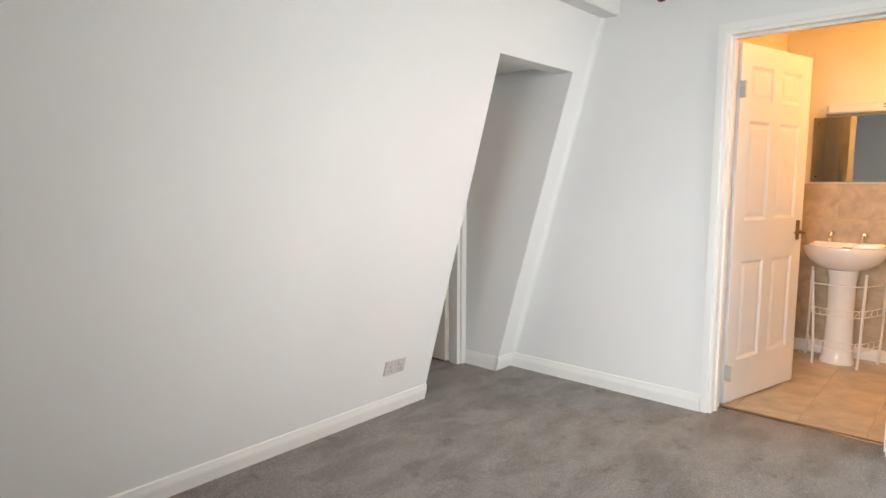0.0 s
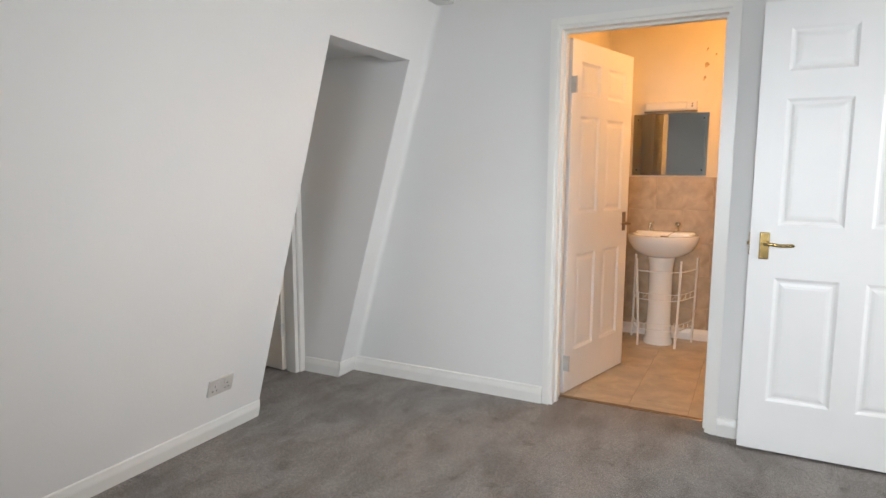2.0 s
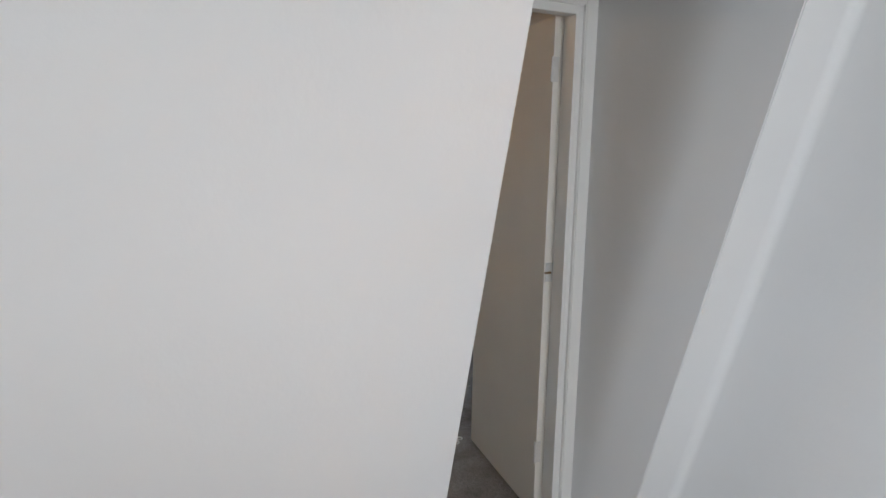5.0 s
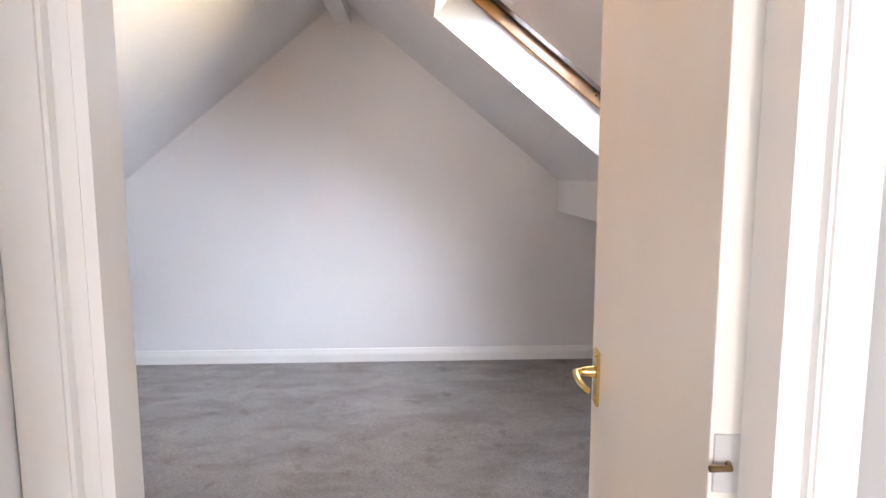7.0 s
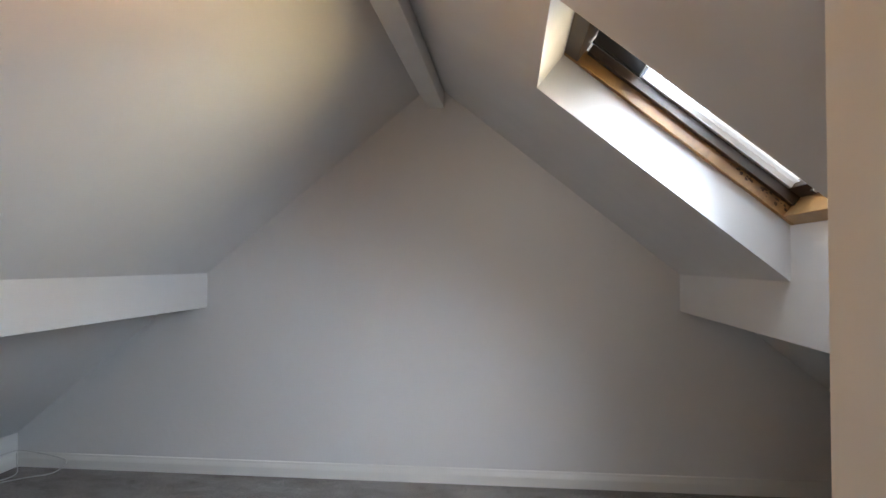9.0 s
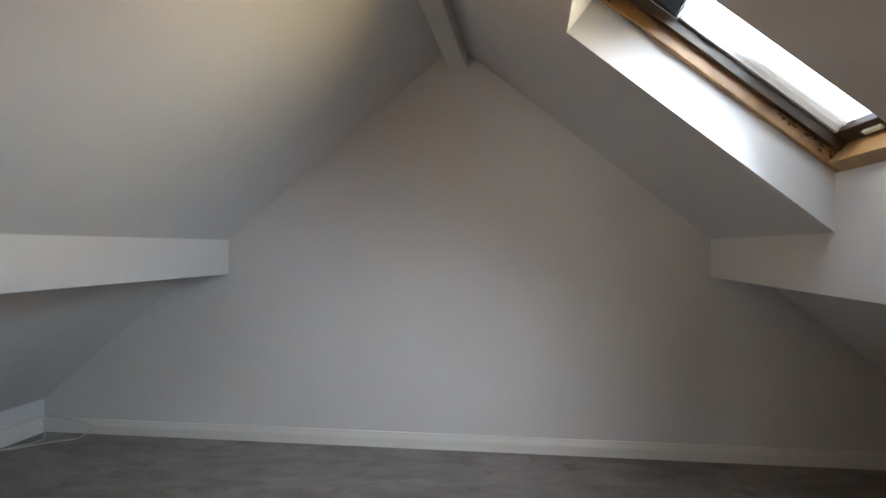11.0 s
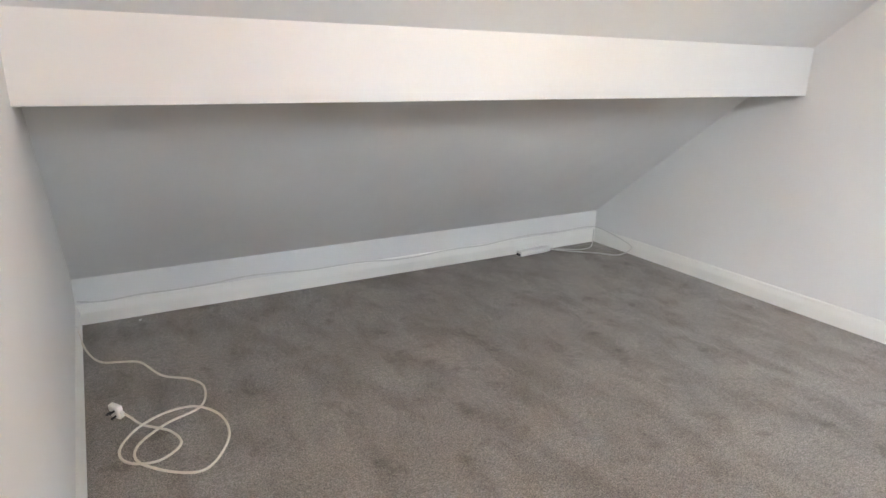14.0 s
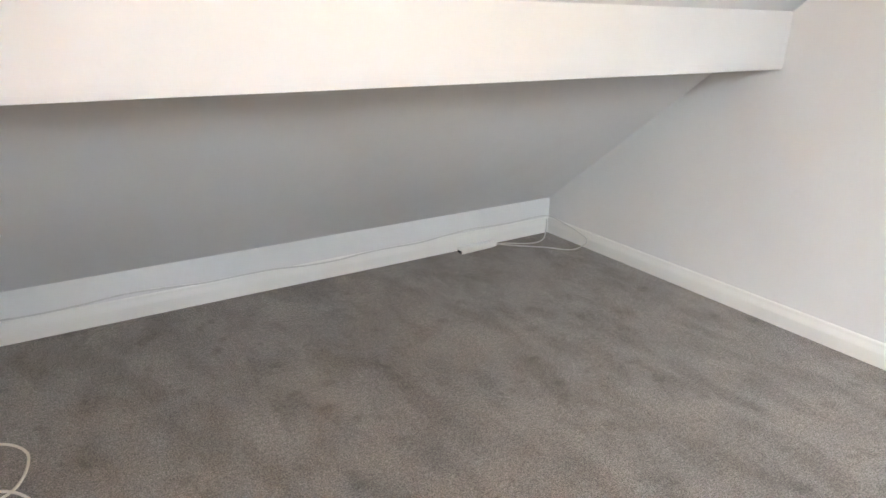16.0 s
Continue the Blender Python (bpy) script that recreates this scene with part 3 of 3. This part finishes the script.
# white wire rack round the pedestal
s = thing("wire_rack", "white tubular metal rack round the basin pedestal", "storage rack", pose(1.665, BY - 0.215, 0))
feet = [(-0.215, 0.12), (-0.125, -0.135), (0.135, -0.125), (0.225, 0.12)]
tops = [(-0.205, 0.12), (-0.155, -0.125), (0.150, -0.120), (0.240, 0.12)]
for (x0, y0), (x1, y1) in zip(feet, tops):
    part("leg", tube(bmesh.new(), smooth_path([(x0, y0, 0.0), ((x0 * 2 + x1) / 3 + 0.004, y0, 0.22), (x1, y1, 0.60), (x1 * 1.01, y1 * 1.01, 0.645)]), 0.0085, 10), TRIM, s)


def rail_points(z, k=1.0):
    f = z / 0.6
    q = [(a[0] + (b[0] - a[0]) * f, a[1] + (b[1] - a[1]) * f) for a, b in zip(feet, tops)]
    pts = [(q[0][0] * k, q[0][1], z), (q[1][0] * k, q[1][1] * k, z), (0.0, -0.165 * k, z), (q[2][0] * k, q[2][1] * k, z), (q[3][0] * k, q[3][1], z)]
    return smooth_path(pts, 8)


part("top_rail", tube(bmesh.new(), rail_points(0.565), 0.0045, 8), TRIM, s)
for z in (0.13, 0.355):
    basket = part("basket", tube(bmesh.new(), rail_points(z), 0.0035, 8), TRIM, s)
    part("basket_wire", tube(bmesh.new(), rail_points(z + 0.045), 0.003, 8), TRIM, basket)
    for p in rail_points(z)[3:-3:2]:
        part("basket_wire", tube(bmesh.new(), [p, p + Vector((0, 0, 0.045))], 0.002, 6), TRIM, basket)
    for x in (-0.17, -0.10, 0.10, 0.17):
        part("basket_wire", tube(bmesh.new(), [(x, 0.12, z), (x, -0.10, z)], 0.002, 6), TRIM, basket)

# mirror and shaver light
s = thing("bathroom_mirror", "frameless rectangular mirror with screw caps above the basin", "mirror", pose(1.655, BY - 0.008, 1.488))
part("mirror_glass", block(-0.268, 0.268, -0.006, 0.0, -0.23, 0.23, 0.001), MIRROR, s)
for x in (-0.235, 0.235):
    for z in (-0.19, 0.19):
        bm = lathe([(0.001, 0), (0.006, 0), (0.004, 0.003), (0.001, 0.004)], 12)
        bmesh.ops.transform(bm, matrix=pose(x, -0.006, z, 90), verts=bm.verts[:])
        part("screw_cap", bm, DARKGREY, s)
s = thing("shaver_light", "long shaver light in shade-toned cream with a socket end above the mirror", "wall light", pose(1.655, BY, 1.772))
# cream instead of white puts the fixture's shade into its colour
part("housing", block(-0.185, 0.185, -0.055, 0.0, -0.035, 0.03, 0.008), CREAM, s)
part("diffuser", block(-0.178, 0.115, -0.060, -0.02, -0.030, 0.022, 0.008), CREAM, s)
# dark strip along the underside of the housing
part("underside_strip", block(-0.19, 0.185, -0.04, -0.002, -0.048, -0.034, 0.003), DARKBRASS, s, "dark underside")
for z in (-0.008, 0.010):
    part("socket_hole", block(0.145, 0.156, -0.0565, -0.053, z - 0.004, z + 0.004, 0.001), BLACK, s)
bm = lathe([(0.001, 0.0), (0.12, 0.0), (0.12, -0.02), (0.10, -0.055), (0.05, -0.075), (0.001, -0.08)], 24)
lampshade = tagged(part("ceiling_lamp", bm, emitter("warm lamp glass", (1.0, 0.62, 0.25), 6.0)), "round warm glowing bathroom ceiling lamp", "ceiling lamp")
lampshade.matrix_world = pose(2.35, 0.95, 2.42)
for x, z, w, h in ((1.885, 2.06, 0.03, 0.020), (1.875, 1.965, 0.016, 0.020), (1.945, 2.13, 0.012, 0.010), (1.885, 2.17, 0.010, 0.016)):
    bm = lathe([(0.001, 0.0), (0.5, 0.0), (0.5, 0.0005), (0.001, 0.0008)], 14)
    for v in bm.verts:
        v.co = Vector((v.co.x * w * (1 + 0.3 * math.sin(7 * v.co.y)), v.co.y * h * 2, v.co.z))
    o = tagged(part("damp_stain", bm, DUST), "small brown damp stain on the bathroom wall", "stain")
    o.matrix_world = pose(x, BY, z, 90, 20)

# ---- attic room ----
K, PL, PR, PB, PT, KT = 0.808, -2.541, 0.3735, 1.05, 1.267, 0.217
APEX_Y = (PL + PR) / 2
NEAR = -0.775
def roof(y):
    return PT + K * min(y - PL, PR - y)


bm = bmesh.new()
prism(bm, [(KNEE_L - 0.2, -0.05), (KNEE_R + 0.2, -0.05), (KNEE_R + 0.2, 0.3), (APEX_Y, 2.75), (KNEE_L - 0.2, 0.3)], "x", GABLE - 0.15, GABLE)
structure("wall_gable", bm, WALL, "white painted triangular gable wall of the attic", "wall")
bm = bmesh.new()
box(bm, GABLE, -0.2, KNEE_L - 0.1, KNEE_L, -0.05, 0.4)
structure("wall_knee_south", bm, WALL, "low white knee wall under the eaves", "wall")
bm = bmesh.new()
box(bm, GABLE, -0.2, KNEE_R, KNEE_R + 0.1, -0.05, 0.4)
structure("wall_knee_north", bm, WALL, "low white knee wall under the far eaves", "wall")
bm = bmesh.new()
prism(bm, [(NEAR, KNEE_L - 0.1), (NEAR, -1.41), (-0.50, -1.33), (ATTIC_N - 0.002, AY0 - 0.012), (ATTIC_N + 0.03, -1.36), (NEAR + 0.12, -1.53), (NEAR + 0.12, KNEE_L - 0.1)], "z", -0.05, 2.55)
structure("wall_attic_near", bm, WALL, "white painted attic wall beside the doorway", "wall")

# sloping ceilings; the right one has the roof window cut through it
T = 0.32
SX0, SX1, SY0 = -2.48, -1.68, -0.518
left = [(KNEE_L - 0.3, roof(KNEE_L - 0.3)), (APEX_Y, roof(APEX_Y)), (APEX_Y, roof(APEX_Y) + T), (KNEE_L - 0.3, roof(KNEE_L - 0.3) + T)]
bm = bmesh.new()
prism(bm, left, "x", GABLE - 0.15, ATTIC_N + 0.01)
structure("ceiling_attic_south", bm, CEIL, "white painted sloping attic ceiling", "ceiling")


def right_strip(bm, ya, yb, x0, x1):
    prism(bm, [(ya, roof(ya)), (yb, roof(yb)), (yb, roof(yb) + T), (ya, roof(ya) + T)], "x", x0, x1)


bm = bmesh.new()
right_strip(bm, APEX_Y, KNEE_R + 0.3, GABLE - 0.15, SX0)
right_strip(bm, APEX_Y, KNEE_R + 0.3, SX1, -1.055)
# raised flat bay that lets the door swing under the slope
DYB, DZB = -0.09, 2.05
DYA = PR - (DZB - PT) / K
right_strip(bm, APEX_Y, DYA, -1.055, ATTIC_N + 0.01)
right_strip(bm, DYB + 0.05, KNEE_R + 0.3, -1.055, ATTIC_N + 0.01)
box(bm, -1.055, ATTIC_N + 0.01, DYA, DYB + 0.05, DZB, DZB + 0.15)
box(bm, -1.055, ATTIC_N + 0.01, DYB, DYB + 0.05, roof(DYB) - 0.04, DZB)
prism(bm, [(DYA, DZB), (DYB, roof(DYB)), (DYB, DZB)], "x", -1.09, -1.049)
th = math.atan(K)
nx, nz = math.sin(th), math.cos(th)
D = 0.155
# strip above the window, its end square to the slope, and the strip under it behind the purlin
prism(bm, [(APEX_Y, roof(APEX_Y)), (SY0, roof(SY0)), (SY0 + D * nx, roof(SY0) + D * nz), (SY0 + 0.24 * nx, roof(SY0) + 0.24 * nz), (APEX_Y, roof(APEX_Y) + T)], "x", SX0, SX1)
prism(bm, [(PR, PT + 0.0101), (PR + 0.03, PT - 0.04), (KNEE_R + 0.3, roof(KNEE_R + 0.3)), (KNEE_R + 0.3, roof(KNEE_R + 0.3) + T), (PR + 0.14, PT + 0.205), (PR, PT + 0.205)], "x", SX0, SX1)
structure("ceiling_attic_north", bm, CEIL, "white painted sloping attic ceiling with a deep roof window opening", "ceiling")


def purlin(name, y_face, s, label):
    bm = bmesh.new()
    back = y_face + s * (PT - PB) / K
    prism(bm, [(y_face, PB), (y_face, PT + 0.01), (back + s * 0.05, PT + 0.01), (back + s * 0.05, PB)], "x", GABLE, -0.3)
    es = [e for e in bm.edges if abs(e.verts[0].co.y - y_face) < 1e-5 and abs(e.verts[1].co.y - y_face) < 1e-5 and abs(e.verts[0].co.z - PB) < 1e-5 and abs(e.verts[1].co.z - PB) < 1e-5]
    bmesh.ops.bevel(bm, geom=es, offset=0.004, segments=2, affect="EDGES")
    return structure(name, bm, WALL, label, "beam")


purlin("trim_purlin_south", PL, -1, "white boxed-in purlin across the attic slope")
purlin("trim_purlin_north", PR, 1, "white boxed-in purlin under the roof window")
bm = block(GABLE, -0.3, -1.128, -1.022, 2.288, 2.5, 0.006)
structure("trim_ridge_beam", bm, WALL, "white painted ridge beam under the attic roof", "beam")

# holder and bulb added out of view to carry the warm attic light
s = thing("unseen_attic_lamp", "small unseen bulb in a white lamp holder, added on the sloping ceiling", "ceiling lamp", pose(-1.42, -1.27, roof(-1.27) + 0.012))
part("lamp_holder", lathe([(0.001, 0.0), (0.045, 0.0), (0.045, -0.042), (0.022, -0.050), (0.019, -0.070), (0.001, -0.071)], 20), PLASTIC, s)
part("bulb", lathe([(0.001, -0.071), (0.014, -0.072), (0.018, -0.085), (0.028, -0.112), (0.028, -0.130), (0.018, -0.150), (0.001, -0.156)], 20), emitter("bulb glass", (1.0, 0.70, 0.40), 3.0), s).visible_shadow = False

skirting("baseboard_gable", (GABLE, KNEE_R), (GABLE, KNEE_L), "white moulded skirting board along the gable wall")
skirting("baseboard_knee", (GABLE, KNEE_L), (NEAR, KNEE_L), "white moulded skirting board along the knee wall")
skirting("baseboard_attic_near", (NEAR, KNEE_L), (NEAR, -1.41), "white moulded skirting board along the near attic wall")

# roof window, set square in the slope: x across, y up the slope, z outwards
WL = 1.02
rw = Matrix(((1, 0, 0, SX0), (0, -nz, nx, PR), (0, nx, nz, PT + 0.200), (0, 0, 0, 1)))
root = tagged(new("window_2"), "pine-framed roof window with damp-stained timber, standing ajar", "roof window", "", "structure")
root.matrix_world = rw
W = SX1 - SX0


def in_window(name, mat, bounds, bevel=0.003, label="", parent=None):
    return part(name, block(*bounds, bevel), mat, parent or root, label)


frame_far = in_window("side_frame", PINE, (0.003, 0.030, 0.0, WL, 0.0, 0.056), label="damp-stained pine side frame")
in_window("side_frame", PINE, (W - 0.030, W - 0.003, 0.0, WL, 0.0, 0.056), label="damp-stained pine side frame")
rng = random.Random(5)
for k in range(70):
    r0 = rng.uniform(0.0012, 0.0048)
    along = rng.random() ** 1.6
    bm = lathe([(0.001, 0.0), (r0, 0.0), (r0 * 0.8, 0.0007), (0.001, 0.0010)], 8)
    for v in bm.verts:
        a = math.atan2(v.co.y, v.co.x)
        v.co.x *= 1.0 + 0.4 * math.sin(3 * a + k)
        v.co.y *= 1.9 + 0.8 * math.sin(2 * a + 2 * k)
    bm.transform(pose(0.0298, 0.03 + 0.36 * along, 0.053 - (0.045 - 0.036 * along) * rng.random() ** 1.4, 0, 90, 0))
    part("mould_spot", bm, MOULD, frame_far)
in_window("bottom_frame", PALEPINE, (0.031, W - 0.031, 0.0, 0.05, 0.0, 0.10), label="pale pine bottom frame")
in_window("top_frame", DARKPINE, (0.031, W - 0.031, WL - 0.06, WL, 0.0, 0.12), label="dark brown pine top frame")
for side in (0, 1):
    def across(a, b):
        return (a, b) if side == 0 else (W - b, W - a)
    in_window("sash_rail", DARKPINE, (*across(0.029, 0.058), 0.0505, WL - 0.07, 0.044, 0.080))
    channel = in_window("side_channel", ALU, (*across(0.045, 0.074), 0.101, WL - 0.28, 0.0802, 0.126), 0.002, "white aluminium side channel")
    for a in (0.080, 0.094, 0.108):
        in_window("channel_rib", ALU, (*across(a, a + 0.0035), 0.103, WL - 0.282, 0.098, 0.1045), 0.001, "", channel)
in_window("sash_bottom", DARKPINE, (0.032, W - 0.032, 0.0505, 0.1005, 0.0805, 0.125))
case = in_window("blind_cassette", DARKGREY, (0.092, W - 0.092, WL - 0.27, WL - 0.07, 0.072, 0.118), 0.004, "dark grey blind cassette")
for x in (0.080, W - 0.092):
    in_window("end_cap", DARKGREY, (x, x + 0.012, WL - 0.275, WL - 0.065, 0.069, 0.12), 0.003, "", case)
p = part("pane", block(0.112, W - 0.112, 0.10, WL - 0.08, 0.108, 0.114), GLASS, root)
p.visible_shadow = False
lever = in_window("vent_handle", PLASTIC, (0.19, 0.29, 0.062, 0.078, 0.071, 0.0855), 0.004, "white window catch")
in_window("catch", BLACK, (0.174, 0.192, 0.061, 0.077, 0.070, 0.0855), 0.003, "", lever)

# ---- cables on the attic floor ----
pts = [(NEAR - 0.006, -3.55, 0.085), (NEAR - 0.03, -3.48, 0.02), (-0.85, -3.38, 0.005), (-0.93, -3.34, 0.005), (-0.99, -3.30, 0.005), (-1.05, -3.15, 0.005), (-1.14, -3.07, 0.005), (-1.175, -2.98, 0.005), (-1.14, -2.85, 0.005),
       (-1.02, -2.79, 0.005), (-0.93, -2.70, 0.005), (-0.93, -2.60, 0.008), (-1.03, -2.50, 0.005), (-1.11, -2.49, 0.005), (-1.19, -2.62, 0.005), (-1.19, -2.76, 0.006), (-1.12, -2.85, 0.012), (-1.02, -2.86, 0.006),
       (-0.93, -2.79, 0.010), (-0.88, -2.70, 0.005), (-0.90, -2.62, 0.006), (-0.98, -2.58, 0.012), (-1.05, -2.65, 0.005), (-1.03, -2.74, 0.005), (-0.955, -2.818, 0.007), (-0.925, -2.862, 0.018), (-0.9085, -2.882, 0.026)]
s = thing("extension_flex", "loosely coiled white power flex with a three-pin plug", "cable")
shade_smooth(part("flex", tube(bmesh.new(), smooth_path(pts, 7), 0.0042, 8), CORD, s), 80)
plug = part("plug", block(-0.025, 0.025, -0.024, 0.024, -0.011, 0.011, 0.006, 3), PLASTIC, s, "white three-pin plug")
pz = Vector((0.80, 0.56, -0.18)).normalized()
py = Vector((0.57, -0.80, 0.05))
py = (py - pz * py.dot(pz)).normalized()
px = py.cross(pz)
plug.matrix_local = Matrix(((px.x, py.x, pz.x, -0.885), (px.y, py.y, pz.y, -2.915), (px.z, py.z, pz.z, 0.027), (0, 0, 0, 1)))
for x, y, w, h in ((0, 0.012, 0.004, 0.008), (-0.011, -0.008, 0.007, 0.004), (0.011, -0.008, 0.007, 0.004)):
    part("pin", block(x - w / 2, x + w / 2, y - h / 2, y + h / 2, 0.010, 0.030, 0.0008, 1), DARKGREY, plug, "dark plug pin")
part("cord_grip", block(-0.008, 0.008, -0.036, -0.022, -0.006, 0.006, 0.003), PLASTIC, plug)
bm = tube(bmesh.new(), smooth_path([(NEAR + 0.002, -3.56, 0.10), (NEAR - 0.008, -3.56, 0.098), (NEAR - 0.012, -3.55, 0.088)]), 0.006, 8)
part("wall_grommet", bm, PLASTIC, s)

# thin wire clipped along the knee wall, and the loose loop in the corner
pts = [(NEAR - 0.01, KNEE_L + 0.004, 0.112)]
x = NEAR - 0.12
while x > GABLE + 0.05:
    pts.append((x, KNEE_L + 0.010, 0.100 + 0.012 * math.sin(3.1 * x) + 0.006 * math.sin(11 * x)))
    x -= 0.16
pts += [(GABLE + 0.012, KNEE_L + 0.012, 0.104), (GABLE + 0.014, KNEE_L + 0.12, 0.099), (GABLE + 0.02, -3.56, 0.078), (GABLE + 0.045, -3.455, 0.055), (GABLE + 0.12, -3.49, 0.008), (GABLE + 0.22, -3.60, 0.006), (GABLE + 0.36, -3.72, 0.006), (GABLE + 0.475, -3.80, 0.016)]
s = thing("wall_wire", "thin white wire tacked along the skirting of the knee wall", "cable")
shade_smooth(part("wire", tube(bmesh.new(), smooth_path(pts, 5), 0.0036, 7), WIRE, s), 80)
pts = [(GABLE + 0.47, -3.785, 0.012), (GABLE + 0.38, -3.775, 0.006), (GABLE + 0.25, -3.70, 0.006), (GABLE + 0.14, -3.72, 0.006), (GABLE + 0.05, -3.80, 0.03), (GABLE + 0.03, -3.82, 0.09)]
shade_smooth(part("wire", tube(bmesh.new(), smooth_path(pts, 5), 0.0036, 7), WIRE, s), 80)
s = thing("power_strip", "white power strip lying against the knee wall skirting", "power strip", pose(GABLE + 0.585, KNEE_L + 0.055, 0.0, 0, 0, 3))
part("body", block(-0.135, 0.115, -0.024, 0.024, 0.002, 0.034, 0.006), PLASTIC, s)
part("end_cap", block(0.112, 0.119, -0.018, 0.018, 0.004, 0.018, 0.003), DARKGREY, s, "dark grey end cap")
part("base", block(-0.112, 0.112, -0.022, 0.022, 0.0, 0.004, 0.001), SATIN, s)
tagged(part("paper_scrap", block(-1.030, -1.019, -3.769, -3.761, 0.001, 0.005, 0.001), PLASTIC), "tiny white scrap lying on the carpet", "scrap")

s = thing("cable_tie", "two small white plastic rings lying on the carpet by the door", "cable tie", pose(-1.045, -0.285, 0.0))
for x, y, r in ((0.0, 0.0, 0.017), (-0.03, 0.035, 0.014)):
    ring = [(x + r * math.cos(a * math.pi / 9), y + r * math.sin(a * math.pi / 9), 0.004) for a in range(18)]
    part("ring", tube(bmesh.new(), ring, 0.0035, 8), PLASTIC, s)

# ---- outside ----
bm = bmesh.new()
prism(bm, [(60, -2), (75, -2), (75, 170), (10, 230), (10, 220), (60, 165)], "x", -260, 160)
structure("backdrop_sky", bm, emitter("bright cloud", (0.93, 0.97, 1.0), 2.6), "bright white clouded sky far beyond the roof window", "sky")
structure("ground", block(-60, 60, -90, 60, -2.9, -2.7), GRASS, "grass ground far below the upper floor", "ground")
tree = thing("garden_tree", "leafy green garden tree outside the window", "tree", pose(1.1, -20.0, -2.7))
bm = tube(bmesh.new(), smooth_path([(0, 0, 0), (0.05, 0.02, 1.4), (-0.04, 0.05, 2.8), (0.02, 0, 4.2)]), 0.12, 10)
for k in range(7):
    a = k * 2.4
    tube(bm, smooth_path([(0, 0, 2.0 + 0.25 * k), (0.5 * math.cos(a), 0.5 * math.sin(a), 2.6 + 0.25 * k), (1.1 * math.cos(a), 1.1 * math.sin(a), 3.0 + 0.25 * k)]), 0.035, 6)
part("trunk", bm, BARK, tree)
rnd = random.Random(4)
verts, faces = [], []
for k in range(2600):
    a, r, z = rnd.uniform(0, 6.283), 1.5 * rnd.random() ** 0.5, rnd.uniform(1.9, 5.2)
    r *= 1.1 - abs(z - 3.4) / 2.6
    c = Vector((r * math.cos(a), r * math.sin(a), z)) + Vector((rnd.gauss(0, 0.15), rnd.gauss(0, 0.15), 0))
    e = Euler((rnd.uniform(0, 6), rnd.uniform(0, 6), rnd.uniform(0, 6))).to_matrix()
    i = len(verts)
    verts += [c + e @ Vector(v) for v in ((-0.04, 0, 0), (0, -0.08, 0.01), (0.04, 0, 0), (0, 0.08, 0.01))]
    faces.append((i, i + 1, i + 2, i + 3))
me = bpy.data.meshes.new("crown")
me.from_pydata(verts, [], faces)
me.materials.append(LEAF)
crown = new("crown", me)
crown.parent = tree

# ---- tiles of the bathroom floor and wall ----
def tile_mesh(name, w, d, h, mat):
    bm = block(-w / 2, w / 2, -d / 2, d / 2, 0, h, 0.0025, 1)
    me = bpy.data.meshes.new(name)
    bm.to_mesh(me)
    bm.free()
    me.materials.append(mat)
    return me


TW, TD, G = 0.31, 0.46, 0.0035
me = tile_mesh("floor_tile", TW - G, TD - G, 0.006, FLOORTILE)
column = 0
x = BXW + 0.06
while x < BXE + TW / 2:
    y = 0.155 + TD / 2 - (0.0, 0.19, 0.32)[column % 3]
    while y < BY + TD / 2:
        y0, y1 = max(y - TD / 2, 0.168), min(y + TD / 2, BY)
        if y1 - y0 > 0.03:
            o = new("tile", me)
            o.parent = bath_floor
            o.location = (x, (y0 + y1) / 2, -0.006)
            o.scale = (1, (y1 - y0) / TD, 1)
        y += TD
    x += TW
    column += 1
WW, WH = 0.40, 0.25
me = tile_mesh("wall_tile", WW - 0.003, WH - 0.003, 0.006, STONE)
z = 1.245 - WH / 2
row = 0
while z > 0.1:
    x = BXW + WW / 2 - (0.2 if row % 2 else 0.0)
    while x < BXE + WW / 2:
        o = new("tile", me)
        o.parent = cladding
        o.matrix_local = pose(x, BY - 0.006, z, 90)
        x += WW
    z -= WH
    row += 1
